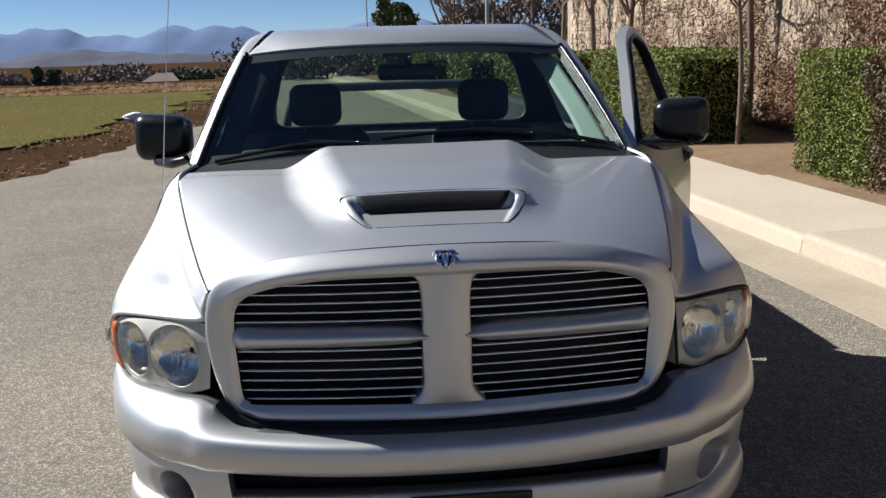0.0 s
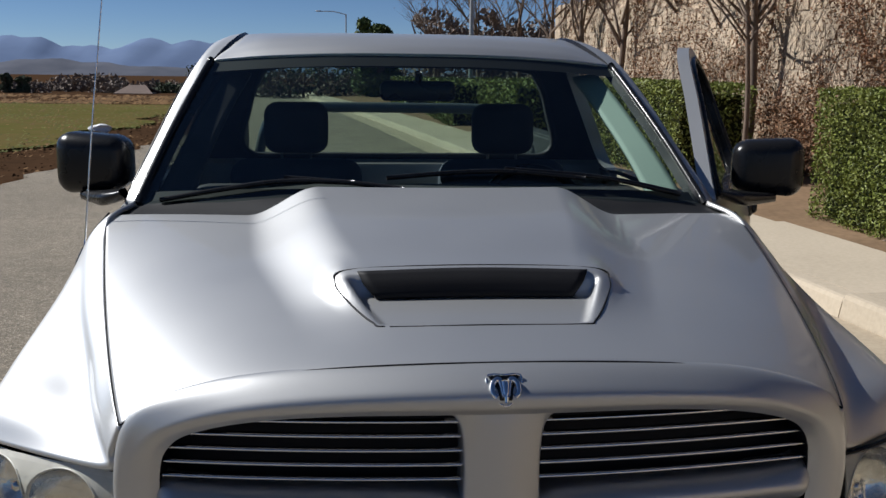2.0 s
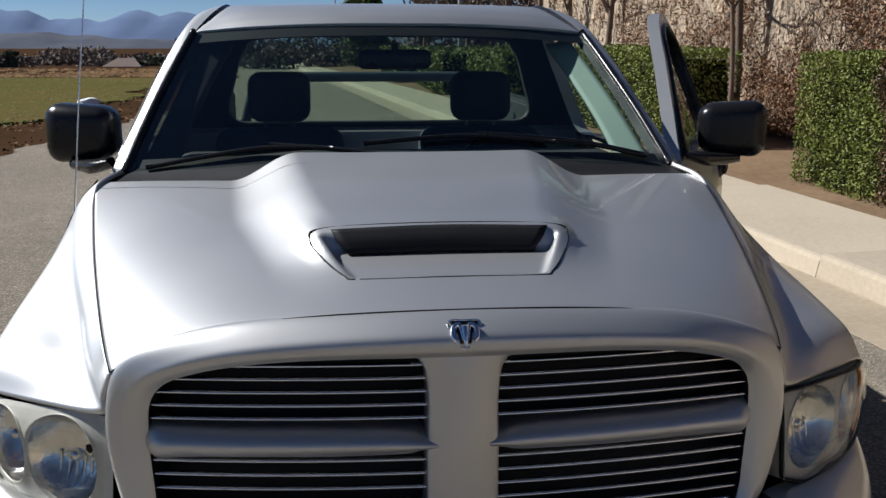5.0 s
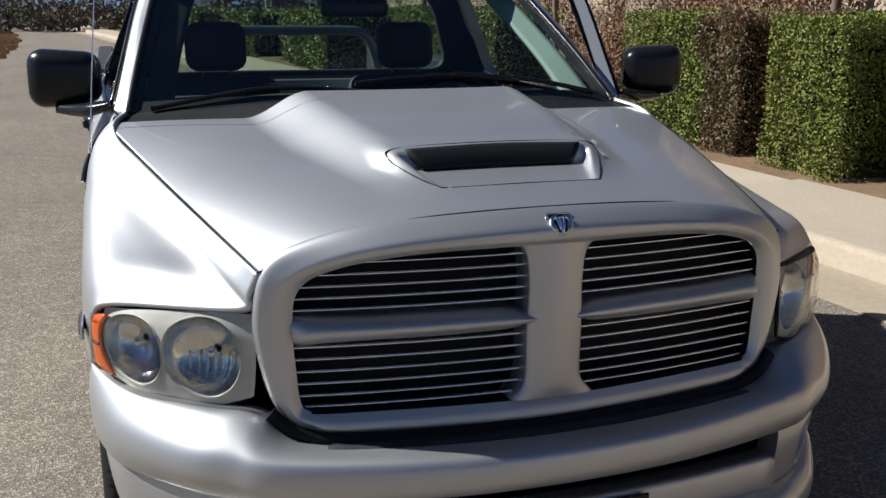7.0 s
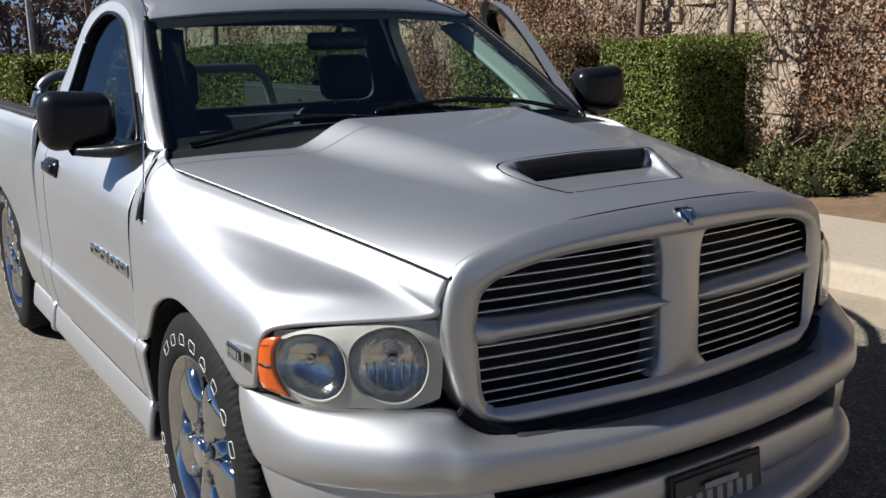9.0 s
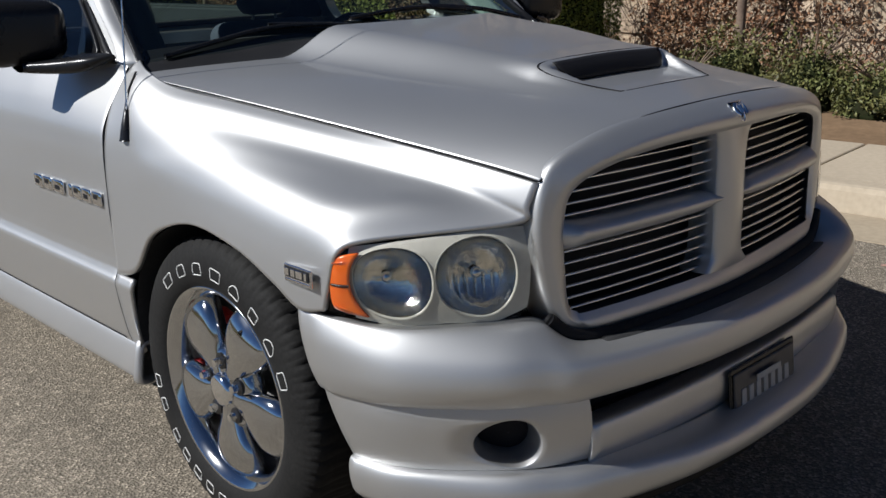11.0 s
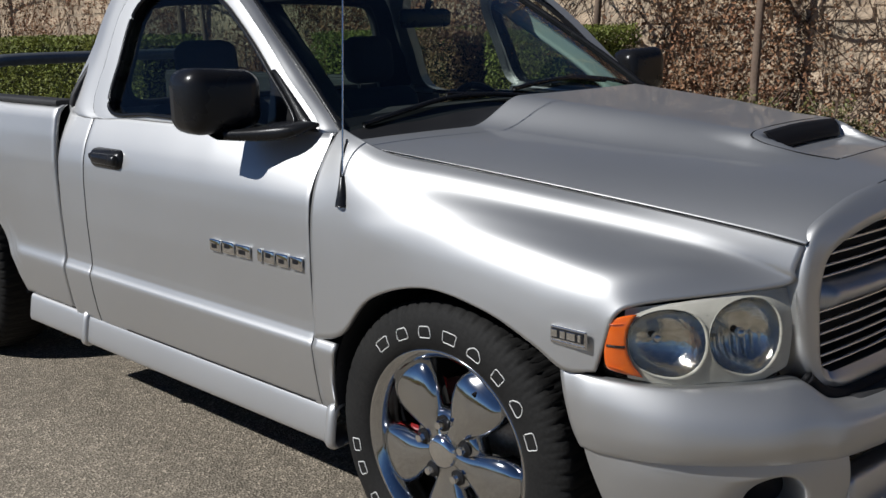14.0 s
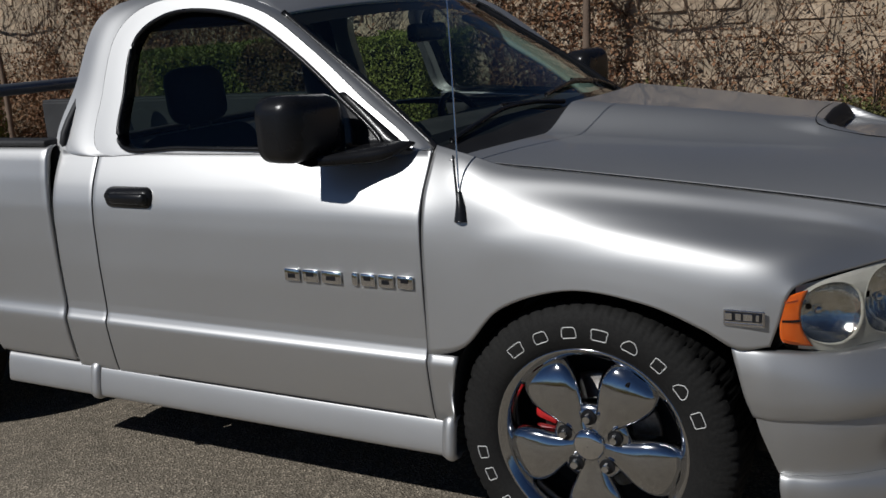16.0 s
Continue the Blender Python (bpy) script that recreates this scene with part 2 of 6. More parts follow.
def grid_faces(nu, nv, closed=False, flip=False):
    f = []
    for i in range(nu - 1):
        for j in range(nv if closed else nv - 1):
            k = (j + 1) % nv
            q = (i * nv + j, i * nv + k, (i + 1) * nv + k, (i + 1) * nv + j)
            f.append(q[::-1] if flip else q)
    return f


def surface(name, g, mat, parent=None, label="", side=1, flip=False, closed=False, solid=0.0, smooth=True):
    g = np.array(g, float)
    if side < 0:
        g = g * np.array([-1, 1, 1])
        flip = not flip
    nu, nv = g.shape[:2]
    if solid:
        d1, d2 = g[1:, :-1] - g[:-1, :-1], g[:-1, 1:] - g[:-1, :-1]
        out = (np.cross(d2, d1) * (g[:-1, :-1] - np.array([0, 2.5, 0.6]))).sum()
        flip = out < 0
    return link(name, g.reshape(-1, 3), grid_faces(nu, nv, closed, flip), mat, parent, label, smooth, solid)


def rounded_box(size, radius, seg=3, at=(0, 0, 0), turn=None):
    bm = bmesh.new()
    bmesh.ops.create_cube(bm, size=1)
    bmesh.ops.scale(bm, vec=size, verts=bm.verts)
    bmesh.ops.bevel(bm, geom=bm.edges[:] + bm.verts[:], offset=min(radius, min(size) * 0.49), segments=seg, profile=0.5, affect="EDGES")
    if turn is not None:
        bmesh.ops.transform(bm, matrix=turn, verts=bm.verts)
    bmesh.ops.translate(bm, vec=at, verts=bm.verts)
    return bm


def tube(name, pts, radius, mat, parent=None, label="", n=10, steps=None, taper=None, closed=False):
    """A round rod along a smooth path."""
    p = spline(pts, steps or (len(pts) * 6), closed)
    k = len(p)
    d = np.gradient(p, axis=0)
    d /= np.linalg.norm(d, axis=1)[:, None] + 1e-9
    ref = np.where(np.abs(d[:, 2:3]) > 0.9, [[1, 0, 0]], [[0, 0, 1]])
    s = np.cross(d, ref)
    s /= np.linalg.norm(s, axis=1)[:, None]
    u = np.cross(s, d)
    r = radius * (np.ones(k) if taper is None else np.linspace(1, taper, k))
    ang = np.linspace(0, 2 * np.pi, n, endpoint=False)
    v = p[:, None] + r[:, None, None] * (np.cos(ang)[None, :, None] * s[:, None] + np.sin(ang)[None, :, None] * u[:, None])
    f = grid_faces(k, n, True)
    if not closed:
        f += [tuple(range(n)), tuple(range((k - 1) * n + n - 1, (k - 1) * n - 1, -1))]
    return link(name, v.reshape(-1, 3), f, mat, parent, label)


def smooth01(x):
    x = np.clip(x, 0, 1)
    return x * x * (3 - 2 * x)


# ---- the pickup truck ----
truck = new("pickup_truck")
truck.location = (0, 2.6, 0)
tagged(truck, "silver pickup truck with a hood scoop parked on asphalt", "pickup truck")

ARCH = [(0.50, 0.66), (0.57, 0.722), (0.61, 0.745), (0.73, 0.803), (0.89, 0.842), (1.05, 0.836), (1.22, 0.762), (1.30, 0.682), (1.345, 0.604), (1.37, 0.50), (1.375, 0.41)]


def front_taper(y):
    """How far the belt line has drawn in towards the windshield's foot, 0 to 1."""
    return np.clip((1.95 - y) / 0.5, 0, 1)


def side_x(z, y=2.0):
    """Half width of the body's flank at height z."""
    x = np.interp(z, [0.38, 0.45, 0.53, 0.580, 0.592, 0.602, 0.614, 0.632, 0.66, 0.80, 0.95, 1.02, 1.08, 1.13, 1.19, 1.24],
                  [0.957, 0.974, 0.987, 0.993, 0.994, 0.9925, 0.986, 0.980, 0.979, 0.984, 0.982, 0.976, 0.960, 0.938, 0.908, 0.885])
    return x - 0.03 * front_taper(y) * smooth01((np.asarray(z) - 1.0) / 0.19)


def flank(y0, y1, z0, z1, ny, nz, edge=0.002):
    """A stretch of flank with softly turned-in edges."""
    zs = np.unique(np.concatenate([np.linspace(z0, z1, nz), np.linspace(max(z0, 0.57), min(z1, 0.66), 22)]))
    ys = np.concatenate([[y0, y0 + 0.001, y0 + edge * 2], np.linspace(y0 + 0.02, y1 - 0.02, ny), [y1 - edge * 2, y1 - 0.001, y1]])
    g = np.zeros((len(ys), len(zs), 3))
    for i, y in enumerate(ys):
        turn = 0.008 if i in (0, len(ys) - 1) else (edge * 0.6 if i in (1, len(ys) - 2) else 0)
        g[i, :, 0], g[i, :, 1], g[i, :, 2] = side_x(zs, y) - turn, y, zs
    return g


# hood with its raised centre and scoop
def soft_interp(v, xs, ys, width=0.08):
    """Linear interpolation with rounded corners."""
    return sum(np.interp(v + d * width, xs, ys) for d in (-1, -0.5, 0, 0.5, 1)) / 5


def hood_edge(v):
    xe = 0.624 + 0.280 * v ** 0.92
    return xe, 0.190 * (1 - v) + (1.20 + 0.17 * (xe / 0.9) ** 2) * v, 1.003 + 0.169 * v ** 0.85


def hood_grid():
    nu, nv = 221, 190
    u = np.linspace(-1, 1, nu)
    v = np.concatenate([[0, 0.002], np.linspace(0.006, 1, nv - 2)])
    U, V = np.meshgrid(u, v, indexing="ij")
    xe = 0.624 + 0.280 * V ** 0.92
    X = U * xe
    yr = 1.20 + 0.17 * (X / 0.9) ** 2
    Y = (0.147 + 0.108 * (0.624 * U) ** 2) * (1 - V) + yr * V
    zc = 1.112 + 0.080 * V ** 0.8
    ze = 1.003 + 0.169 * V ** 0.85
    Z = zc - (zc - ze) * (0.48 * np.abs(U) ** 2.3 + 0.52 * np.abs(U) ** 6.5)
    ax = np.abs(X)
    wide = soft_interp(Y, [0.2, 0.49, 0.8, 1.2, 1.6], [0.15, 0.20, 0.265, 0.315, 0.365])
    rise = soft_interp(Y, [0.22, 0.36, 0.49, 0.8, 1.25, 1.6], [0.0, 0.012, 0.047, 0.066, 0.080, 0.090], 0.05)
    Z += rise * (1 - smooth01((ax - wide) / soft_interp(Y, [0.3, 0.8, 1.2, 1.6], [0.17, 0.20, 0.19, 0.18])))
    # scoop: a raised rim round a sunk floor that rises to a dark mouth
    half = np.interp(Y, [0.30, 0.49], [0.195, 0.262])
    rim = (1 - smooth01((ax - half + 0.01) / 0.06)) * smooth01((Y - 0.33) / 0.13) * (1 - smooth01((Y - 0.50) / 0.16))
    Z = Z + rim * np.maximum(0, soft_interp(Y, [0.3, 0.49, 0.6], [1.125, 1.200, 1.208], 0.02) - Z) * 0.65
    floor = np.interp(Y, [0.30, 0.455], [1.123, 1.146])
    inside = (1 - smooth01((ax - (half - 0.024)) / 0.022)) * smooth01((Y - 0.305) / 0.014) * (1 - smooth01((Y - 0.458) / 0.024))
    Z = Z * (1 - inside) + np.minimum(floor, Z) * inside
    return np.stack([X, Y, Z], -1)


hg = hood_grid()
hood = surface("hood", hg, PAINT, truck, "silver hood with raised centre", flip=False, solid=0.012)


def hood_z(x, y):
    d = (hg[:, :, 0] - x) ** 2 + (hg[:, :, 1] - y) ** 2
    return hg.reshape(-1, 3)[d.argmin(), 2]


gap = hg[:, 0] + np.array([0, -0.0015, -0.001])
tube("hood_gap", gap[::10], 0.0016, GLOSSBLACK, hood, "dark seam at the hood's front edge", n=6, steps=120)
for e in (0, -1):
    tube("hood_gap", hg[e, ::12] + np.array([0.0012 if e else -0.0012, 0, -0.0008]), 0.0020, GLOSSBLACK, hood, "dark seam beside the fender", n=6, steps=90)


def scoop_line(w0, w1, y0, y1, lift, r):
    pts = []
    for x, y in [(-w0 + 0.03, y0), (0, y0 - 0.004), (w0 - 0.03, y0), (w0, y0 + 0.02), ((w0 + w1) / 2 + 0.008, (y0 + y1) / 2), (w1, y1 - 0.03), (w1 - 0.03, y1), (0, y1 + 0.012),
                 (-w1 + 0.03, y1), (-w1, y1 - 0.03), (-(w0 + w1) / 2 - 0.008, (y0 + y1) / 2), (-w0, y0 + 0.02)]:
        pts.append((x, y, hood_z(x, y) + lift))
    return pts


tube("scoop_seam", scoop_line(0.205, 0.272, 0.298, 0.505, -0.0005, 0.002), 0.0022, GLOSSBLACK, hood, "dark seam round the scoop", n=6, steps=120, closed=True)
# black panel takes the place of the opening's shaded depth
mouth = [[(-0.229, 0.4830, 1.1955), (0, 0.489, 1.2000), (0.229, 0.4830, 1.1955)], [(-0.216, 0.462, 1.176), (0, 0.466, 1.180), (0.216, 0.462, 1.176)],
         [(-0.194, 0.446, 1.151), (0, 0.450, 1.1525), (0.194, 0.446, 1.151)]]
surface("scoop_mouth", net(mouth, 7, 25), GLOSSBLACK, hood, "black panel standing for the shade in the scoop's mouth", flip=True, solid=0.01)
# emblem: a shield with a plain curled relief
bm = rounded_box((0.062, 0.014, 0.058), 0.008, 2)
for v in bm.verts:
    if v.co.z < -0.01:
        v.co.x *= 0.45
part("emblem_shield", bm, BLACK, hood, "dark shield emblem").matrix_basis = pose(0, 0.100, 1.084, -48)
for s in (-1, 1):
    tube("emblem_relief", [(s * 0.003, 0.080, 1.070), (s * 0.010, 0.101, 1.098), (s * 0.023, 0.098, 1.094), (s * 0.025, 0.086, 1.078), (s * 0.017, 0.080, 1.070)], 0.0058, CHROME, hood, n=8)
tube("emblem_relief", [(0, 0.098, 1.097), (0, 0.084, 1.078), (0, 0.076, 1.060)], 0.009, CHROME, hood, "chrome relief", n=8, taper=0.5)
tube("emblem_rim", [(-0.033, 0.112, 1.103), (0, 0.110, 1.106), (0.033, 0.112, 1.103), (0.027, 0.092, 1.075), (0, 0.078, 1.053), (-0.027, 0.092, 1.075)], 0.0024, CHROME, hood, n=6, closed=True)

shrink = Matrix.Translation((0, 0.094, 1.082)) @ Matrix.Scale(0.83, 4) @ Matrix.Translation((0, -0.094, -1.082))
for ob in hood.children:
    if ob.name.startswith("emblem"):
        ob.matrix_basis = shrink @ ob.matrix_basis

# fenders
fender_net = [
    [(0, 0, 0), (0.648, 0.200, 0.945), (0.655, 0.205, 0.920), (0.80, 0.315, 0.905), (0.918, 0.418, 0.892), (0.955, 0.456, 0.868), (0.965, 0.476, 0.80), (0.968, 0.496, 0.735)],
    [(0, 0, 0), (0.692, 0.325, 0.996), (0.715, 0.335, 0.970), (0.82, 0.395, 0.962), (0.920, 0.475, 0.944), (0.963, 0.53, 0.900), (0.975, 0.55, 0.81), (0.978, 0.572, 0.724)],
    [(0, 0, 0), (0.736, 0.49, 1.030), (0.762, 0.50, 1.000), (0.85, 0.55, 0.987), (0.930, 0.60, 0.966), (0.968, 0.63, 0.917), (0.981, 0.64, 0.84), (0.985, 0.66, 0.770)],
    [(0, 0, 0), (0.806, 0.745, 1.072), (0.834, 0.75, 1.040), (0.892, 0.77, 1.018), (0.946, 0.79, 0.986), (0.974, 0.80, 0.936), (0.984, 0.80, 0.875), (0.988, 0.80, 0.822)],
    [(0, 0, 0), (0.864, 1.00, 1.106), (0.892, 1.00, 1.074), (0.932, 1.00, 1.040), (0.962, 1.00, 0.998), (0.978, 1.00, 0.946), (0.985, 1.00, 0.89), (0.988, 1.00, 0.842)],
    [(0, 0, 0), (0.906, 1.20, 1.128), (0.931, 1.20, 1.098), (0.956, 1.20, 1.055), (0.972, 1.20, 1.002), (0.983, 1.20, 0.95), (0.986, 1.20, 0.87), (0.988, 1.20, 0.775)],
    [(0.882, 1.322, 1.182), (0.910, 1.322, 1.162), (0.938, 1.32, 1.126), (0.959, 1.32, 1.072), (0.972, 1.32, 1.010), (0.981, 1.32, 0.92), (0.985, 1.32, 0.78), (0.986, 1.32, 0.652)],
    [(0.842, 1.442, 1.202), (0.872, 1.438, 1.184), (0.910, 1.434, 1.145), (0.947, 1.438, 1.080), (0.971, 1.438, 1.012), (0.981, 1.438, 0.92), (0.983, 1.438, 0.78), (0.984, 1.438, 0.615)],
]
EDGE = np.array([hood_edge(v) for v in np.linspace(0, 1, 200)])
for row, y in zip(fender_net, (0.190, 0.32, 0.48, 0.74, 1.00, 1.20)):
    row[0] = (float(np.interp(y, EDGE[:, 1], EDGE[:, 0])) + 0.003, y, float(np.interp(y, EDGE[:, 1], EDGE[:, 2])) - 0.004)
fender_grid = net(fender_net, 70, 60)
for _ in range(4):
    fender_grid[:, 1:-1] += 0.5 * (0.5 * (fender_grid[:, :-2] + fender_grid[:, 2:]) - fender_grid[:, 1:-1])
for _ in range(3):
    fender_grid[1:-1, 1:-1] += 0.5 * (0.5 * (fender_grid[:-2, 1:-1] + fender_grid[2:, 1:-1]) - fender_grid[1:-1, 1:-1])
for s in (-1, 1):
    fender = surface("front_fender", fender_grid, PAINT, truck, "silver flared front fender", side=s, flip=True, solid=0.014)
    # the strip behind the wheel, down to the sill
    ys = np.array([1.345, 1.36, 1.38, 1.40, 1.42, 1.438])
    zs = np.array([0.40, 0.45, 0.50, 0.55, 0.575, 0.585, 0.592, 0.602, 0.612, 0.622])
    g = np.array([[(side_x(z), max(y, np.interp(z, [0.40, 0.5, 0.604, 0.64], [1.375, 1.37, 1.345, 1.325])) if i < 3 else y, z) for z in zs] for i, y in enumerate(ys)])
    surface("fender_strip", g, PAINT, fender, side=s, flip=False, solid=0.012)
    # dark inner liner of the wheel well
    lin = [[(0.972, y, z - 0.003), (0.90, y, z + 0.012), (0.55, y, z + 0.01)] for y, z in ARCH[1:]]
    surface("wheel_well", net(lin, 40, 8), LINER, fender, "black wheel-well liner", side=s)
    # badge on the fender
    badge = part("badge_plate", rounded_box((0.008, 0.098, 0.042), 0.003, 1, (s * 0.984, 0.555, 0.806), None), BRIGHT, fender, "chrome-edged fender badge")
    part("badge_inlay", rounded_box((0.004, 0.086, 0.024), 0.001, 1, (s * 0.988, 0.555, 0.811)), GLOSSBLACK, fender)
    for k, w in enumerate((0.016, 0.014, 0.022, 0.008)):
        part("badge_bar", rounded_box((0.004, w, 0.018), 0.001, 1, (s * 0.990, 0.590 - k * 0.0225, 0.811)), CHROME, fender)
    part("badge_strip", rounded_box((0.003, 0.09, 0.006), 0.001, 1, (s * 0.9885, 0.555, 0.792)), BRIGHT, fender)

# grille surround
wall_loop = [(0, 0.20, 1.105), (0.35, 0.21, 1.085), (0.53, 0.23, 1.045), (0.612, 0.25, 0.99), (0.632, 0.26, 0.90), (0.62, 0.26, 0.78), (0.592, 0.25, 0.70), (0.55, 0.24, 0.655), (0.45, 0.22, 0.638), (0, 0.20, 0.622)]
outer = [(0, 0.1445, 1.111), (0.35, 0.158, 1.098), (0.53, 0.175, 1.062), (0.614, 0.186, 1.012), (0.640, 0.190, 0.90), (0.625, 0.186, 0.78), (0.597, 0.178, 0.70), (0.555, 0.17, 0.655), (0.45, 0.15, 0.638), (0, 0.125, 0.622)]
mid1 = [(0, 0.090, 1.083), (0.34, 0.112, 1.068), (0.52, 0.143, 1.028), (0.598, 0.166, 0.972), (0.616, 0.172, 0.89), (0.603, 0.166, 0.78), (0.577, 0.158, 0.706), (0.535, 0.148, 0.670), (0.44, 0.128, 0.653), (0, 0.100, 0.638)]
mid2 = [(0, 0.082, 1.058), (0.325, 0.104, 1.049), (0.495, 0.137, 1.018), (0.570, 0.160, 0.970), (0.584, 0.168, 0.885), (0.577, 0.164, 0.78), (0.566, 0.158, 0.712), (0.542, 0.150, 0.684), (0.46, 0.131, 0.672), (0, 0.100, 0.661)]
inner = [(0, 0.090, 1.041), (0.31, 0.112, 1.035), (0.478, 0.142, 1.008), (0.548, 0.167, 0.964), (0.562, 0.174, 0.885), (0.557, 0.172, 0.785), (0.551, 0.168, 0.722), (0.534, 0.160, 0.700), (0.47, 0.145, 0.692), (0, 0.112, 0.684)]
deep = [(x * 0.99, y + 0.09, 0.87 + (z - 0.87) * 0.985) for x, y, z in inner]


def ring_rows(loops):
    rows = []
    for lp in loops:
        rows.append(lp + [(-x, y, z) for x, y, z in lp[-2:0:-1]])
    return rows


grille = surface("grille_surround", net(ring_rows([wall_loop, outer, mid1, mid2, inner]), 29, 120, closed=True), PAINT, truck, "silver cross-hair grille surround", closed=True, flip=True)


surface("grille_shroud", np.array([spline(r, 120, True) for r in ring_rows([[(x, y + 0.004, z) for x, y, z in inner], deep])]), GLOSSBLACK, grille, "black inside of the grille", closed=True)


def gy(x):
    return 0.098 + 0.17 * x * x


back = [[(x, gy(x) + 0.10, z - 0.10 * x * x * (z > 1)) for x in np.linspace(-0.565, 0.565, 9)] for z in (0.65, 0.87, 1.055)]
surface("grille_back", net(back, 5, 30), GLOSSBLACK, grille, "black grille backing", flip=True, solid=0.01)
# pillar and cross bars
pil = []
for z, w, d in ((1.05, 0.105, -0.006), (1.02, 0.072, -0.010), (0.95, 0.064, -0.012), (0.875, 0.066, -0.014), (0.80, 0.066, -0.012), (0.74, 0.067, -0.010), (0.715, 0.076, -0.008), (0.69, 0.10, -0.004)):
    pil.append([(-w, gy(0) + 0.08, z), (-w, gy(0) + 0.022, z), (-w * 0.86, gy(0) + 0.002, z), (0, gy(0) + d, z), (w * 0.86, gy(0) + 0.002, z), (w, gy(0) + 0.022, z), (w, gy(0) + 0.08, z)])
surface("grille_pillar", net(pil, 32, 30), PAINT, grille, flip=False)
for s in (-1, 1):
    bar = []
    for x, h in ((0.04, 0.012), (0.075, 0.017), (0.11, 0.024), (0.25, 0.027), (0.40, 0.027), (0.50, 0.029), (0.545, 0.032), (0.575, 0.034), (0.60, 0.034)):
        y = gy(x) + (0.0 if x < 0.56 else 0.035 if x < 0.59 else 0.08)
        bar.append([(x, y + 0.08, 0.873 + h), (x, y + 0.03, 0.873 + h), (x, y + 0.004, 0.873 + h * 0.55), (x, y - 0.004, 0.873), (x, y + 0.006, 0.873 - h * 0.6), (x, y + 0.03, 0.873 - h), (x, y + 0.08, 0.873 - h)])
    surface("grille_crossbar", net(bar, 26, 26), PAINT, grille, side=s, flip=True)
    for z in (1.016, 0.991, 0.966, 0.941, 0.916, 0.835, 0.808, 0.781, 0.754, 0.727, 0.702):
        xs = np.linspace(0.055, 0.562, 14)
        k = np.array([[(x, gy(x) + 0.040 + dy, z + dz) for dy, dz in ((0, 0.0030), (-0.010, 0.0028), (-0.012, 0), (-0.010, -0.0028), (0.0, -0.0030))] for x in xs])
        surface("grille_bar", k, BRIGHT, grille, side=s, flip=True)

# black rod put in for the shade of the gap below the surround
tube("grille_gap", [(-0.615, 0.170, 0.700), (-0.56, 0.150, 0.655), (-0.46, 0.125, 0.638), (-0.25, 0.106, 0.632), (0, 0.100, 0.630), (0.25, 0.106, 0.632), (0.46, 0.125, 0.638), (0.56, 0.150, 0.655), (0.615, 0.170, 0.700)], 0.016, GLOSSBLACK, grille, "black rod standing for the shade under the grille", n=8, steps=60)

# headlamps
lens_net = [
    [(0.642, 0.198, 0.905), (0.72, 0.236, 0.906), (0.80, 0.292, 0.900), (0.88, 0.358, 0.890), (0.935, 0.424, 0.880), (0.954, 0.450, 0.870), (0.962, 0.472, 0.862)],
    [(0.645, 0.188, 0.86), (0.73, 0.222, 0.86), (0.81, 0.276, 0.86), (0.89, 0.345, 0.855), (0.945, 0.420, 0.848), (0.962, 0.448, 0.843), (0.968, 0.474, 0.839)],
    [(0.648, 0.185, 0.80), (0.73, 0.216, 0.80), (0.81, 0.270, 0.80), (0.89, 0.340, 0.80), (0.945, 0.417, 0.80), (0.963, 0.447, 0.80), (0.969, 0.476, 0.80)],
    [(0.652, 0.186, 0.75), (0.73, 0.216, 0.742), (0.805, 0.268, 0.745), (0.885, 0.338, 0.742), (0.940, 0.415, 0.752), (0.960, 0.447, 0.757), (0.967, 0.476, 0.763)],
    [(0.655, 0.190, 0.727), (0.73, 0.220, 0.704), (0.795, 0.268, 0.712), (0.87, 0.332, 0.706), (0.933, 0.413, 0.722), (0.956, 0.447, 0.733), (0.964, 0.476, 0.741)],
]


def hole_plate(g, centre, radius, rings=6, n=48, span=((0, 1), (0, 1))):
    """Points on a plate between the rectangle span and a round hole; g(u, v) gives the surface."""
    (u0, u1), (v0, v1) = span
    angles = sorted(list(np.linspace(-np.pi, np.pi, n, endpoint=False)) + [math.atan2(b - centre[1], a - centre[0]) for a in (u0, u1) for b in (v0, v1)])
    out = []
    for k in range(rings + 1):
        row = []
        for a in angles:
            du, dv = math.cos(a), math.sin(a)
            tu = ((u1 if du > 0 else u0) - centre[0]) / du if abs(du) > 1e-9 else 1e9
            tv = ((v1 if dv > 0 else v0) - centre[1]) / dv if abs(dv) > 1e-9 else 1e9
            t = min(tu, tv)
            ou, ov = centre[0] + du * t, centre[1] + dv * t
            iu, iv = centre[0] + du * radius[0], centre[1] + dv * radius[1]
            f = k / rings
            row.append(g(ou + (iu - ou) * f, ov + (iv - ov) * f))
        out.append(row)
    return np.array(out)


def sampler(rows):
    d = net(rows, 81, 81)

    def f(u, v):
        i, j = np.clip(v, 0, 1) * 80, np.clip(u, 0, 1) * 80
        a, b = min(int(i), 79), min(int(j), 79)
        x, y = i - a, j - b
        return (d[a, b] * (1 - x) + d[a + 1, b] * x) * (1 - y) + (d[a, b + 1] * (1 - x) + d[a + 1, b + 1] * x) * y
    return f


lens_at = sampler(lens_net)
INWARD = np.array([-0.55, 0.80, 0.0])


def plate_at(u, v):
    return lens_at(u, v) + INWARD * 0.022


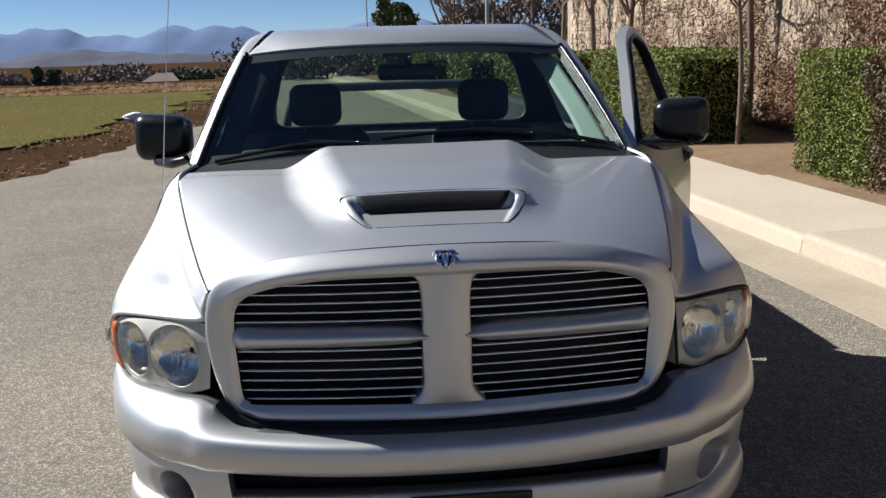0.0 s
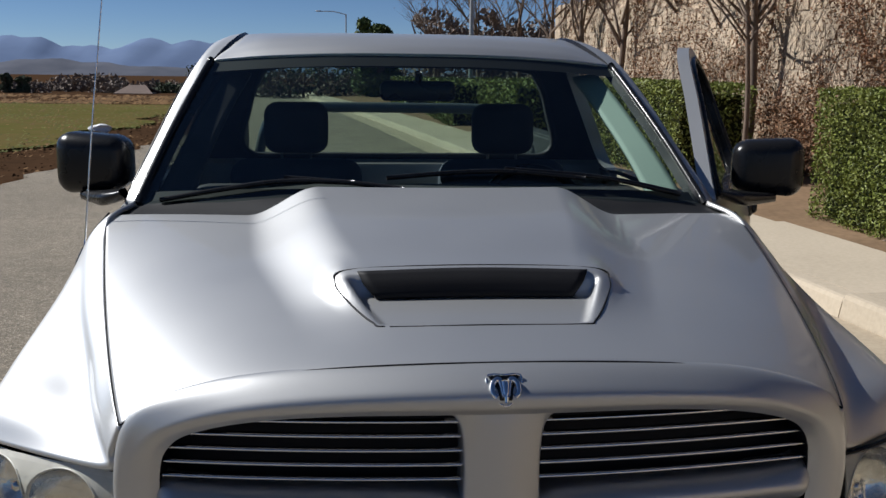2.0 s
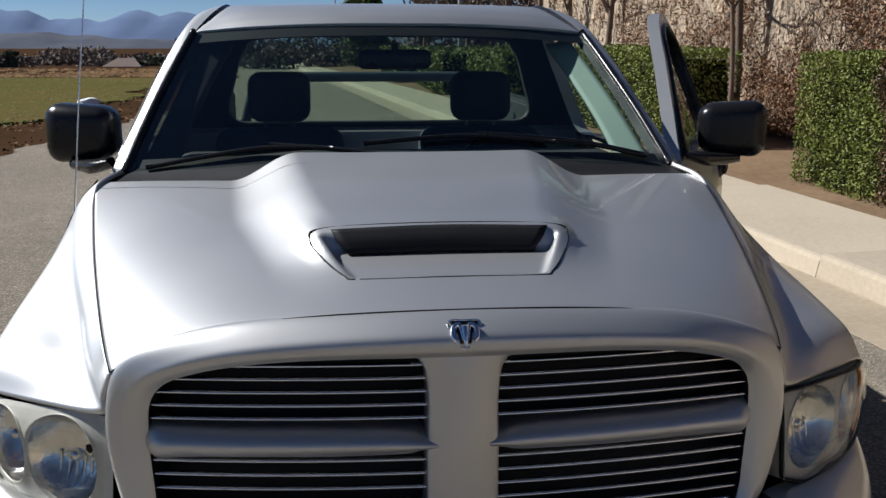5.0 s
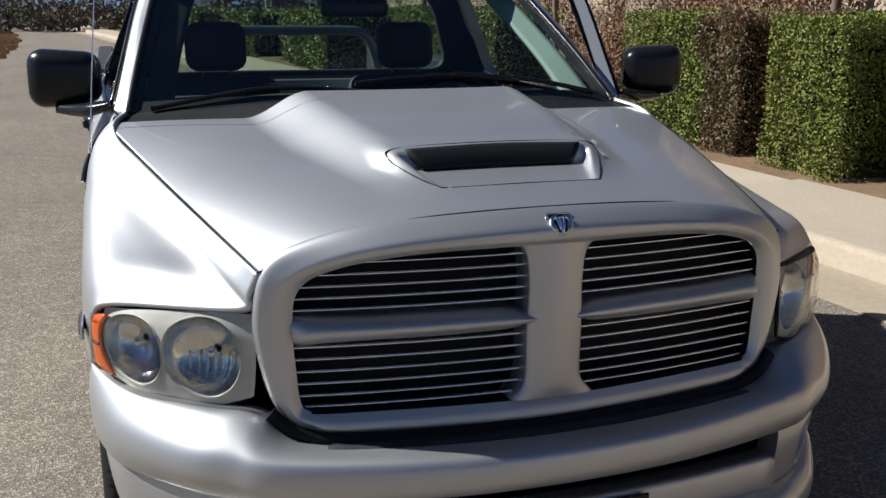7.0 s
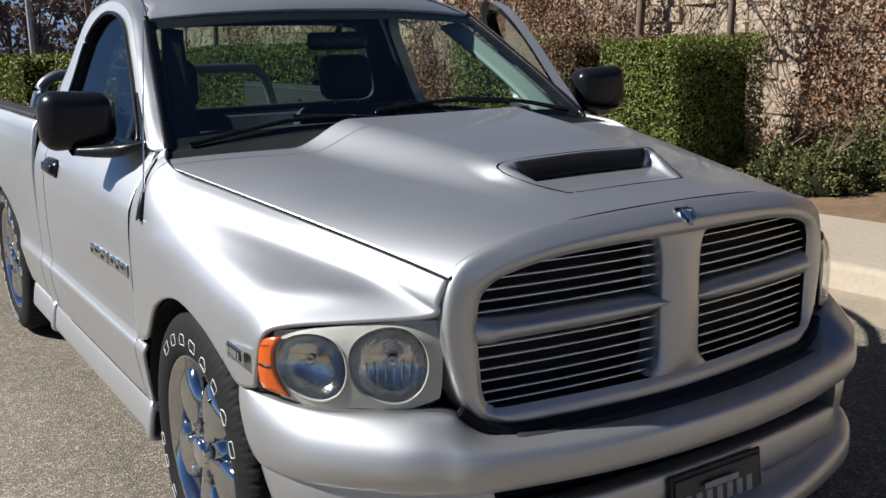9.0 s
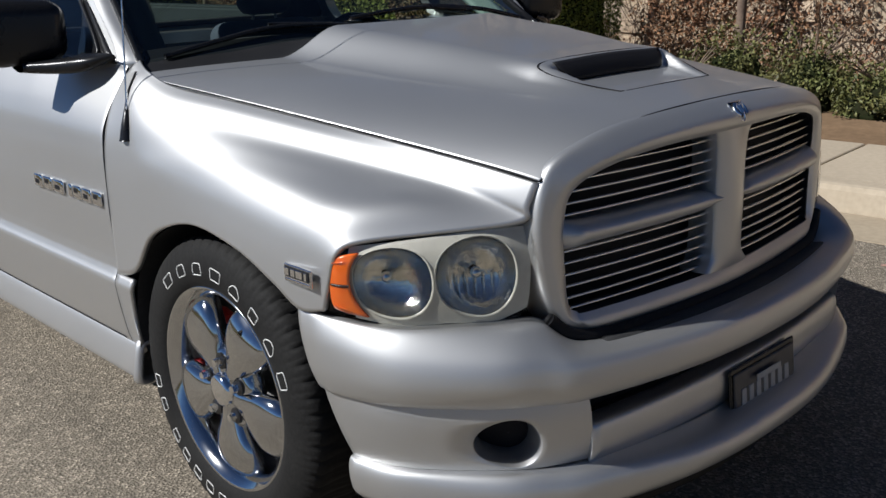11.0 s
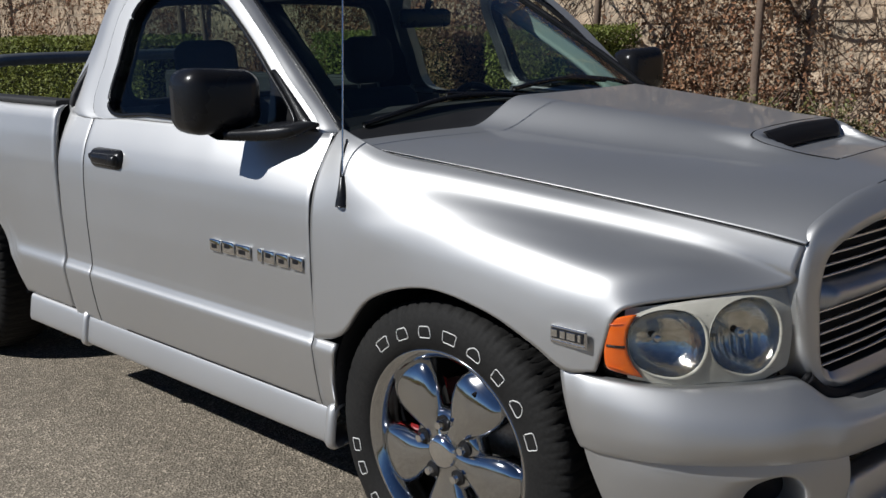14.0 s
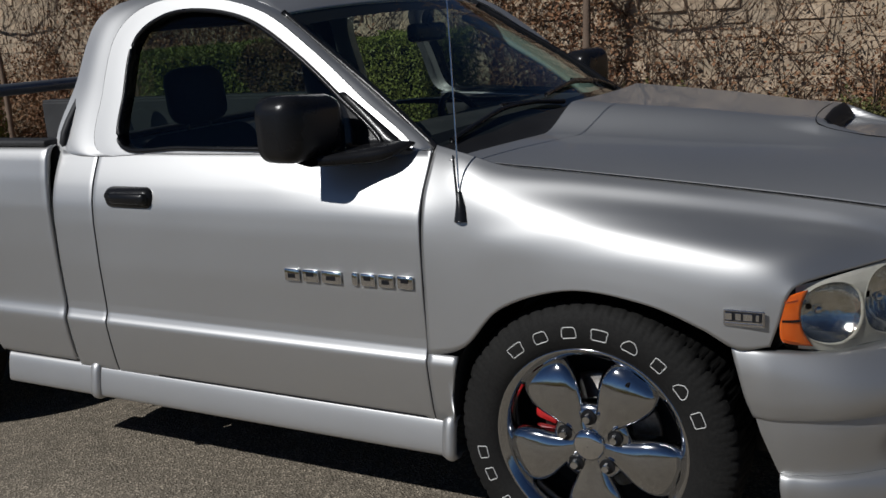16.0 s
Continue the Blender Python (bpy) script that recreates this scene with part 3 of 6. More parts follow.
for s in (-1, 1):
    lamp = surface("headlight", net(lens_net, 24, 40), CLEAR, truck, "clear twin-bowl headlight with an amber corner", side=s, flip=False)
    rim = net(lens_net, 24, 40)
    loop = np.concatenate([rim[0], rim[1:-1, -1], rim[-1][::-1], rim[1:-1, 0][::-1]])
    edge = np.stack([loop + INWARD * -0.001, loop + INWARD * 0.03, loop + INWARD * 0.06])
    surface("lamp_rim", edge, HOUSING, lamp, side=s, closed=True, flip=True)
    tube("lamp_gasket", loop[::4] + INWARD * 0.006, 0.005, BLACK, lamp, n=6, steps=120, closed=True) if s < 0 else \
        tube("lamp_gasket", (loop[::4] + INWARD * 0.006), 0.005, BLACK, lamp, n=6, steps=120, closed=True)
    if s < 0:
        gk = lamp.children[-1].data
        for v in gk.vertices:
            v.co.x = -v.co.x
    for cu, ru, u0, u1, name in ((0.218, 0.160, 0.0, 0.378, "bowl_inner"), (0.525, 0.146, 0.378, 0.690, "bowl_outer")):
        rv = 0.42 if cu < 0.5 else 0.40
        p = hole_plate(plate_at, (cu, 0.47), (ru, rv), 5, 30, ((u0, u1), (0, 1)))
        surface("lamp_plate", p, HOUSING, lamp, side=s, closed=True, flip=False)
        c = plate_at(cu, 0.47)
        rows = [p[-1] * 1.0]
        for f, depth in ((0.985, 0.006), (0.95, 0.016), (0.88, 0.030), (0.76, 0.045), (0.60, 0.058), (0.42, 0.067), (0.24, 0.072), (0.10, 0.074)):
            rows.append(c + (p[-1] - c) * f + INWARD * depth)
        surface("reflector_bowl", np.array(rows), REFLECTOR, lamp, "mirrored reflector bowl", side=s, closed=True, flip=False)
        rows = [c + (p[-1] - c) * 1.012 + INWARD * -0.001, c + (p[-1] - c) * 1.0 + INWARD * -0.003, c + (p[-1] - c) * 0.96 + INWARD * 0.004]
        surface("bowl_ring", np.array(rows), HOUSING, lamp, side=s, closed=True)
        bm = bmesh.new()
        bmesh.ops.create_uvsphere(bm, u_segments=14, v_segments=8, radius=0.013)
        part("lamp_bulb", bm, REFLECTOR, lamp, smooth=True).matrix_basis = Matrix.Translation((s * (c + INWARD * 0.045)[0], *(c + INWARD * 0.045)[1:]))
        if cu < 0.5:
            for k in range(7):
                u = cu - 0.10 + k * 0.033
                pts = [plate_at(u, v) + INWARD * (0.064 - 0.25 * (v - 0.47) ** 2 - 0.9 * (u - cu) ** 2) for v in (0.50, 0.58, 0.66, 0.72)]
                tube("reflector_flute", [(s * x, y, z) for x, y, z in pts], 0.0032, REFLECTOR, lamp, n=6, taper=0.4)
        for k in range(5):
            v = 0.17 + k * 0.15
            w = ru * math.sqrt(max(0.05, 1 - ((v - 0.47) / rv) ** 2)) * 0.9
            pts = [plate_at(cu - w + 2 * w * q, v) + INWARD * -0.015 for q in np.linspace(0, 1, 6)]
            tube("lens_flute", [(s * x, y, z) for x, y, z in pts], 0.0011, CLEAR, lamp, n=5)
    am = np.array([[plate_at(u, v) + INWARD * -0.012 for u in np.linspace(0.655 + 0.035 * math.cos((v - 0.47) * 6), 0.955 - 0.10 * abs(2 * v - 0.95) ** 5, 10)] for v in np.linspace(0.09, 0.90, 18)])
    surface("turn_signal", am, AMBER, lamp, "amber turn-signal lens", side=s, flip=False, solid=0.006)
    tube("signal_divider", [(s * q[0], q[1], q[2]) for q in (plate_at(u, 0.5) + INWARD * -0.0135 for u in (0.70, 0.80, 0.93))], 0.0028, BLACK, lamp, "dark bar between the amber lenses", n=6)
    for v in (0.2, 0.8):
        tube("signal_rib", [(s * q[0], q[1], q[2]) for q in (plate_at(u, v) + INWARD * -0.016 for u in (0.74, 0.83, 0.92))], 0.0012, AMBER, lamp, n=5)

# front bumper
bumper_net = [
    [(0, 0.13, 0.622), (0.3, 0.145, 0.624), (0.53, 0.17, 0.636), (0.62, 0.20, 0.700), (0.72, 0.245, 0.708), (0.86, 0.36, 0.710), (0.952, 0.50, 0.722), (0.960, 0.589, 0.724)],
    [(0, 0.03, 0.634), (0.3, 0.05, 0.636), (0.57, 0.10, 0.648), (0.66, 0.155, 0.698), (0.75, 0.205, 0.703), (0.885, 0.335, 0.704), (0.963, 0.49, 0.712), (0.970, 0.586, 0.715)],
    [(0, -0.030, 0.630), (0.3, -0.010, 0.632), (0.6, 0.052, 0.640), (0.70, 0.105, 0.655), (0.79, 0.172, 0.656), (0.915, 0.325, 0.658), (0.974, 0.48, 0.665), (0.977, 0.572, 0.668)],
    [(0, -0.045, 0.600), (0.3, -0.025, 0.60), (0.61, 0.042, 0.60), (0.71, 0.095, 0.605), (0.805, 0.165, 0.605), (0.925, 0.32, 0.605), (0.974, 0.475, 0.605), (0.974, 0.556, 0.605)],
    [(0, -0.040, 0.562), (0.3, -0.020, 0.562), (0.607, 0.048, 0.564), (0.705, 0.10, 0.566), (0.795, 0.17, 0.566), (0.918, 0.32, 0.566), (0.967, 0.47, 0.566), (0.967, 0.543, 0.566)],
    [(0, -0.018, 0.540), (0.3, 0.002, 0.540), (0.60, 0.066, 0.542), (0.695, 0.115, 0.544), (0.783, 0.182, 0.544), (0.905, 0.33, 0.544), (0.957, 0.47, 0.544), (0.958, 0.535, 0.544)],
    [(0, 0.03, 0.534), (0.3, 0.045, 0.534), (0.59, 0.11, 0.536), (0.68, 0.15, 0.538), (0.77, 0.205, 0.538), (0.88, 0.34, 0.538), (0.93, 0.47, 0.538), (0.935, 0.53, 0.538)],
]


def mirrored(rows):
    return [[(-x, y, z) for x, y, z in r[:0:-1]] + list(r) for r in rows]


bumper = surface("front_bumper", net(mirrored(bumper_net), 40, 120), PAINT, truck, "body-coloured silver front bumper", flip=True, solid=0.01)
pad = net(mirrored(bumper_net), 40, 120)[:8]
pad = pad[:, np.abs(pad[4, :, 0]) < 0.54] + np.array([0, 0, 0.004])
pad[-1] -= np.array([0, 0.002, 0.012])
pad[:, 0] -= np.array([0.002, 0, 0.012])
pad[:, -1] -= np.array([-0.002, 0, 0.012])
surface("step_pad", pad, LINER, bumper, "black plastic pad on the bumper's top", flip=True)
panel_net = [
    [(0.592, 0.076, 0.543), (0.69, 0.120, 0.545), (0.775, 0.186, 0.545), (0.898, 0.335, 0.545), (0.950, 0.47, 0.545), (0.952, 0.533, 0.545)],
    [(0.588, 0.070, 0.50), (0.688, 0.114, 0.50), (0.775, 0.180, 0.50), (0.898, 0.33, 0.50), (0.946, 0.46, 0.50), (0.947, 0.520, 0.50)],
    [(0.580, 0.072, 0.44), (0.680, 0.116, 0.44), (0.765, 0.182, 0.44), (0.888, 0.33, 0.44), (0.936, 0.45, 0.44), (0.937, 0.498, 0.44)],
    [(0.570, 0.078, 0.388), (0.670, 0.122, 0.388), (0.755, 0.188, 0.388), (0.876, 0.33, 0.388), (0.922, 0.44, 0.388), (0.923, 0.480, 0.388)],
]
panel_at = sampler(panel_net)
for s in (-1, 1):
    pl = hole_plate(panel_at, (0.340, 0.60), (0.118, 0.37), 8, 56)
    c = panel_at(0.340, 0.60)
    rows = list(pl) + [c + (pl[-1] - c) * f + INWARD * d for f, d in ((0.985, 0.003), (0.95, 0.012), (0.86, 0.05), (0.80, 0.08))]
    fp = surface("fog_panel", np.array(rows), PAINT, bumper, "silver corner panel with a round fog-lamp recess", side=s, closed=True, flip=False)
    rows = [c + (pl[-1] - c) * f + INWARD * d for f, d in ((0.80, 0.08), (0.7, 0.074), (0.5, 0.070), (0.25, 0.067), (0.03, 0.066))]
    surface("fog_lamp", np.array(rows), REFLECTOR if s > 0 else GLOSSBLACK, bumper, "round fog lamp" if s > 0 else "empty dark fog-lamp recess", side=s, closed=True, flip=False)
    e = np.array([[panel_at(0, v) + np.array([0, d, 0]) for d in (0, 0.02, 0.07)] for v in np.linspace(0, 1, 8)])
    surface("panel_edge", e, PAINT, bumper, side=s, flip=True)
# recessed middle: dark slot, silver step, plate
slot = [[(x, 0.06 + 0.14 * x * x + dy, z) for x in np.linspace(-0.6, 0.6, 9)] for z, dy in ((0.548, 0.02), (0.50, 0.055), (0.462, 0.05))]
surface("bumper_slot", net(slot, 6, 30), GLOSSBLACK, bumper, "black lower air slot", flip=True, solid=0.01)
step = [[(x, 0.0 + 0.14 * x * x + dy, z) for x in np.linspace(-0.585, 0.585, 9)] for z, dy in ((0.468, 0.08), (0.470, 0.035), (0.455, 0.022), (0.41, 0.020), (0.37, 0.030))]
surface("bumper_step", net(step, 18, 40), PAINT, bumper, "silver recessed bumper step", flip=True, solid=0.01)
lip_net = [
    [(0, 0.03, 0.372), (0.3, 0.05, 0.374), (0.54, 0.085, 0.384), (0.67, 0.13, 0.386), (0.755, 0.195, 0.388), (0.875, 0.34, 0.388), (0.920, 0.44, 0.388), (0.922, 0.478, 0.388)],
    [(0, -0.045, 0.355), (0.3, -0.025, 0.358), (0.56, 0.035, 0.376), (0.68, 0.098, 0.380), (0.772, 0.172, 0.382), (0.895, 0.33, 0.382), (0.934, 0.44, 0.382), (0.935, 0.476, 0.382)],
    [(0, -0.068, 0.330), (0.3, -0.048, 0.332), (0.58, 0.025, 0.345), (0.70, 0.09, 0.350), (0.79, 0.168, 0.352), (0.905, 0.33, 0.352), (0.940, 0.44, 0.352), (0.941, 0.474, 0.352)],
    [(0, -0.060, 0.295), (0.3, -0.040, 0.296), (0.58, 0.032, 0.300), (0.70, 0.095, 0.300), (0.79, 0.17, 0.302), (0.902, 0.33, 0.305), (0.935, 0.44, 0.308), (0.936, 0.468, 0.308)],
    [(0, -0.035, 0.272), (0.3, -0.015, 0.272), (0.57, 0.055, 0.272), (0.685, 0.11, 0.272), (0.775, 0.185, 0.275), (0.885, 0.335, 0.28), (0.918, 0.44, 0.285), (0.92, 0.462, 0.285)],
]
lip = surface("bumper_lip", net(mirrored(lip_net), 24, 110), PAINT, bumper, "silver lower lip of the bumper", flip=True, solid=0.01)
dam_rows = [[(x * k, y + d, z) for x, y, _ in lip_net[4]] for z, k, d in ((0.285, 0.99, 0.012), (0.262, 0.985, 0.008), (0.228, 0.975, 0.03))]
surface("air_dam", net(mirrored([[p for p in r] for r in dam_rows]), 8, 90), RUBBER, bumper, "black rubber air dam", flip=True, solid=0.012)
# licence plate with bars instead of characters
plate = part("license_plate", rounded_box((0.30, 0.006, 0.15), 0.004, 1), PLATE, bumper, "dark license plate in a black frame")
plate.matrix_basis = pose(0.045, 0.000, 0.376, -6)
pf = part("plate_frame", rounded_box((0.325, 0.008, 0.178), 0.006, 1), BLACK, bumper)
pf.matrix_basis = pose(0.045, 0.006, 0.376, -6)
for k in range(7):
    part("plate_bar", rounded_box((0.021, 0.003, 0.070), 0.001, 1), PLATEINK, bumper).matrix_basis = pose(-0.063 + 0.036 * k, -0.0040, 0.371, -6)
part("plate_bar", rounded_box((0.12, 0.003, 0.016), 0.001, 1), PLATEINK, bumper).matrix_basis = pose(0.045, -0.0085, 0.422, -6)

# flanks: doors, cab corner, bed
DOOR_Y0, DOOR_Y1 = 1.442, 2.732
WIN = [(1.60, 1.200), (1.78, 1.355), (1.97, 1.490), (2.16, 1.590), (2.36, 1.632), (2.53, 1.622), (2.645, 1.545), (2.652, 1.38), (2.625, 1.205), (2.36, 1.200), (2.10, 1.198), (1.85, 1.198)]
MID = [(1.50, 1.188), (1.70, 1.345), (1.90, 1.490), (2.11, 1.612), (2.35, 1.670), (2.60, 1.668), (2.745, 1.575), (2.765, 1.38), (2.737, 1.188), (2.40, 1.186), (2.10, 1.186), (1.80, 1.186)]
OUT = [(0.838, 1.452, 1.190), (0.798, 1.630, 1.322), (0.750, 1.820, 1.454), (0.690, 2.055, 1.602), (0.632, 2.36, 1.694), (0.626, 2.66, 1.704), (0.698, 2.868, 1.640), (0.796, 2.925, 1.42), (0.906, 2.936, 1.188), (0.912, 2.50, 1.178), (0.912, 2.10, 1.178), (0.908, 1.70, 1.178)]


def lean(z, add=0.0, y=2.2):
    return 0.905 - 0.415 * (z - 1.19) + add - 0.03 * front_taper(y)


for s in (-1, 1):
    hinge = Matrix.Identity(4)
    if s > 0:
        p = Vector((0.955, 1.46, 0))
        hinge = Matrix.Translation(p) @ Matrix.Rotation(radians(-24), 4, "Z") @ Matrix.Translation(-p)
    door = surface("door", flank(DOOR_Y0, DOOR_Y1, 0.405, 1.19, 40, 40), PAINT, None,
                   "", side=s, flip=False, solid=0.05 if s > 0 else 0.03)
    door["label"] = "open silver driver's door" if s > 0 else "closed silver passenger door"
    # window frame of the door
    half = [((a + c) / 2, (b + d) / 2) for (a, b), (c, d) in zip(MID, WIN)]
    rows = [[(lean(z, 0.004, y), y, z) for y, z in MID], [(lean(z, 0.0045, y), y, z) for y, z in half], [(lean(z, 0.004, y), y, z) for y, z in WIN]]
    surface("window_frame", net(rows, 9, 96, True), PAINT, door, side=s, closed=True, flip=False)
    for loop, name in ((MID, "frame_edge"), (WIN, "frame_return")):
        surface(name, np.array([spline([(lean(z, d, y), y, z) for y, z in loop], 96, True) for d in (0.004, -0.04)]), PAINT if loop is MID else BLACK, door, side=s, closed=True)
    seal = tube("window_seal", [(s * lean(z, 0.009, y), y, z) for y, z in WIN], 0.008, BLACK, door, n=6, steps=120, closed=True)
    w = spline([(lean(z, -0.012, y), y, z) for y, z in WIN], 60, True) * np.array([s, 1, 1])
    wc = w.mean(axis=0)
    pane = link("window_glass", np.vstack([w, wc]), [(i, (i + 1) % 60, 60) for i in range(60)], SIDEGLASS, door, "tinted side window", smooth=False)
    pane.visible_shadow = False
    inner_panel = flank(DOOR_Y0 + 0.04, DOOR_Y1 - 0.05, 0.45, 1.17, 10, 10) - np.array([0.07, 0, 0])
    surface("door_card", inner_panel, DASH, door, "dark inner door panel", side=s, flip=True, solid=0.02)
    # handle
    hd = part("door_handle", rounded_box((0.07, 0.218, 0.076), 0.033, 4, (s * 0.958, 2.560, 1.040), None), BLACK, door, "black pull handle", smooth=True)
    part("handle_pull", rounded_box((0.03, 0.165, 0.040), 0.015, 3, (s * 0.990, 2.545, 1.043), None), BLACK, door, smooth=True)
    bm = bmesh.new()
    bmesh.ops.create_cone(bm, cap_ends=True, segments=16, radius1=0.011, radius2=0.010, depth=0.008, matrix=Matrix.Translation((s * 0.994, 2.635, 1.05)) @ Matrix.Rotation(radians(90), 4, "Y"))
    part("key_lock", bm, GLOSSBLACK, door)
    # model badge of plain block shapes
    y = 1.925
    for k, wd in enumerate((0.062, 0.064, 0.076, 0.0, 0.026, 0.054, 0.058, 0.058)):
        if wd:
            z0 = 0.828 - 0.006 * (y - 1.7)
            nb = part("badge_block", rounded_box((0.010, wd - 0.006, 0.040), 0.006, 2, (s * 0.990, y - wd / 2, z0)), CHROME, door, "chrome badge block", smooth=True)
            if wd > 0.03:
                part("badge_cut", rounded_box((0.003, wd * 0.45, 0.014), 0.001, 1, (s * 0.9945, y - wd / 2, z0 - 0.002 + 0.008 * (k % 2))), GLOSSBLACK, door)
        y -= wd + 0.006 if wd else 0.026
    # mirror
    head = rounded_box((0.230, 0.145, 0.190), 0.050, 6)
    for v in head.verts:
        if v.co.y > 0.03:
            v.co.y = 0.05
        v.co.z *= 1 - 0.16 * (v.co.x * s * -1 > 0) * abs(v.co.x) / 0.13
        v.co.y += 0.18 * abs(v.co.x) * (1 if v.co.x * s > 0 else -0.4)
    mir = part("side_mirror", head, BLACK, door, "black side mirror", smooth=True)
    mir.matrix_basis = pose(s * 1.026, 1.775, 1.279, 0, 0, s * 4)
    mg = part("mirror_glass", rounded_box((0.20, 0.006, 0.145), 0.02, 2), CHROME, door, "mirror glass")
    mg.matrix_basis = pose(s * 1.026, 1.835, 1.279, 0, 0, s * 8)
    arm = [[(s * 0.885, 1.50, 1.205), (s * 0.90, 1.50, 1.222), (s * 0.91, 1.64, 1.215), (s * 0.905, 1.66, 1.195), (s * 0.90, 1.60, 1.185)],
           [(s * 0.955, 1.54, 1.180), (s * 0.955, 1.545, 1.212), (s * 0.955, 1.68, 1.205), (s * 0.955, 1.70, 1.185), (s * 0.955, 1.60, 1.170)],
           [(s * 1.00, 1.62, 1.172), (s * 1.00, 1.625, 1.202), (s * 1.00, 1.73, 1.198), (s * 1.00, 1.75, 1.182), (s * 1.00, 1.69, 1.165)],
           [(s * 1.06, 1.71, 1.175), (s * 1.06, 1.715, 1.195), (s * 1.06, 1.78, 1.195), (s * 1.06, 1.785, 1.182), (s * 1.06, 1.74, 1.170)]]
    surface("mirror_arm", net(arm, 14, 20, True), BLACK, door, "black mirror arm", closed=True, flip=s > 0)
    tri = [[(lean(1.195, 0.008, 1.50), 1.50, 1.192), (lean(1.195, 0.008, 1.72), 1.72, 1.196)], [(lean(1.30, 0.010, 1.66), 1.66, 1.30), (lean(1.30, 0.008, 1.75), 1.75, 1.29)], [(lean(1.36, 0.008, 1.755), 1.755, 1.36), (lean(1.36, 0.006, 1.79), 1.79, 1.355)]]
    surface("sail_panel", net(tri, 8, 5), BLACK, door, "black corner panel", side=s, flip=False, solid=0.01)
    door.matrix_basis = hinge
    door.parent = truck
    door.matrix_parent_inverse = truck.matrix_basis.inverted()
    # cab side: pillars and roof rail round the door
    rows = [OUT, [((x + lean(zm, 0.004, ym)) / 2 + 0.005, (y + ym) / 2, (z + zm) / 2 + 0.002) for (x, y, z), (ym, zm) in zip(OUT, MID)], [(lean(z, 0.004, y), y - (0.0015 if y < 2.3 else -0.0015), z) for y, z in MID]]
    surface("cab_side", net(rows, 11, 110, True), PAINT, truck, "silver cab pillars and roof rail", side=s, closed=True, flip=False)
    jamb = [spline([(lean(z, d, y), y, z) for y, z in MID], 96, True) for d in (0.004, -0.05)]
    surface("door_jamb", np.array(jamb), PAINT, truck, "silver door jamb", side=s, closed=True)
    lipo = [spline([(x - d, y + 0.4 * d, z - 0.6 * d) for x, y, z in OUT], 96, True) for d in (0.0, 0.03)]
    surface("pillar_return", np.array(lipo), BLACK, truck, "black pillar edge", side=s, closed=True)
    if s < 0:
        for y in (DOOR_Y0 - 0.002, DOOR_Y1 + 0.002):
            tube("door_gap", [(s * (float(side_x(z, y)) - 0.0018), y, z) for z in np.linspace(0.41, 1.185, 60)], 0.0022, GLOSSBLACK, truck, "dark shut line of the door", n=6, steps=60)
    corner = flank(DOOR_Y1 + 0.004, 2.930, 0.405, 1.19, 6, 40)
    surface("cab_corner", corner, PAINT, truck, "silver rear cab corner", side=s, flip=False, solid=0.03)
    # running board below the doors
    for y0, y1 in ((1.392, 2.845), (2.862, 3.33)):
        rb = []
        for y in (y0, y0 + 0.012, y0 + 0.05, (y0 + y1) / 2, y1 - 0.04, y1 - 0.008, y1):
            e = 0.008 if y in (y0, y1) else 0.0
            rb.append([(0.940, y, 0.420), (0.956 - e, y, 0.416 - e / 2), (0.966 - e, y, 0.404), (0.975 - e, y, 0.364), (0.981 - e, y, 0.318 + e / 2), (0.976 - e, y, 0.304), (0.955 - e, y, 0.298), (0.87, y, 0.300)])
        surface("side_skirt", net(rb, 40, 22), PAINT, truck, "silver side skirt", side=s, flip=False, solid=0.012)
    tube("skirt_slot", [(s * 0.963, 2.54, 0.4145), (s * 0.963, 2.0, 0.4145), (s * 0.963, 1.47, 0.4145)], 0.004, GLOSSBLACK, truck, "dark seam above the skirt", n=6)
    # bed side with wheel arch
    ys = np.concatenate([[2.945, 2.947, 2.955], np.linspace(2.98, 5.15, 66), [5.19, 5.2]])
    bed = []
    for i, y in enumerate(ys):
        d = abs(y - 4.05)
        zb = 0.425 if d > 0.68 else max(0.425, 0.40 + 0.45 * math.sqrt(max(0.0, 1 - (d / 0.68) ** 2.4)))
        col = []
        for f in np.linspace(0, 1, 60):
            z = zb + (1.212 - zb) * f
            flare = 0.028 * math.exp(-((y - 4.05) / 0.7) ** 2) * math.exp(-((z - 0.95) / 0.25) ** 2)
            x = float(np.interp(z, [0.4, 0.45, 0.53, 0.580, 0.592, 0.602, 0.614, 0.632, 0.66, 0.85, 1.0, 1.10, 1.17, 1.205, 1.212], [0.962, 0.974, 0.987, 0.993, 0.994, 0.9925, 0.986, 0.980, 0.979, 0.984, 0.984, 0.975, 0.962, 0.945, 0.925])) + flare
            col.append((x - (0.02 if i in (0, len(ys) - 1) else 0.003 if i == 1 else 0), y, z))
        bed.append(col)
    bs = surface("bed_side", np.array(bed), PAINT, truck, "silver bed side with rear wheel arch", side=s, flip=False, solid=0.02)
    part("bed_rail", rounded_box((0.085, 2.20, 0.022), 0.008, 2, (s * 0.905, 4.06, 1.219)), LINER, bs, "black bed rail cap")
    part("bed_wall", rounded_box((0.03, 2.2, 0.66), 0.008, 1, (s * 0.87, 4.06, 0.885)), LINER, bs, "black bed liner wall")
    lin = [[(0.955, y, z), (0.86, y, z + 0.01), (0.6, y, z)] for y, z in [(4.05 - 0.66 + 1.32 * q, 0.40 + 0.44 * math.sqrt(max(0.0, 1 - abs(2 * q - 1) ** 2.4))) for q in np.linspace(0, 1, 14)]]
    surface("wheel_well", net(lin, 30, 6), LINER, bs, "black wheel-well liner", side=s)

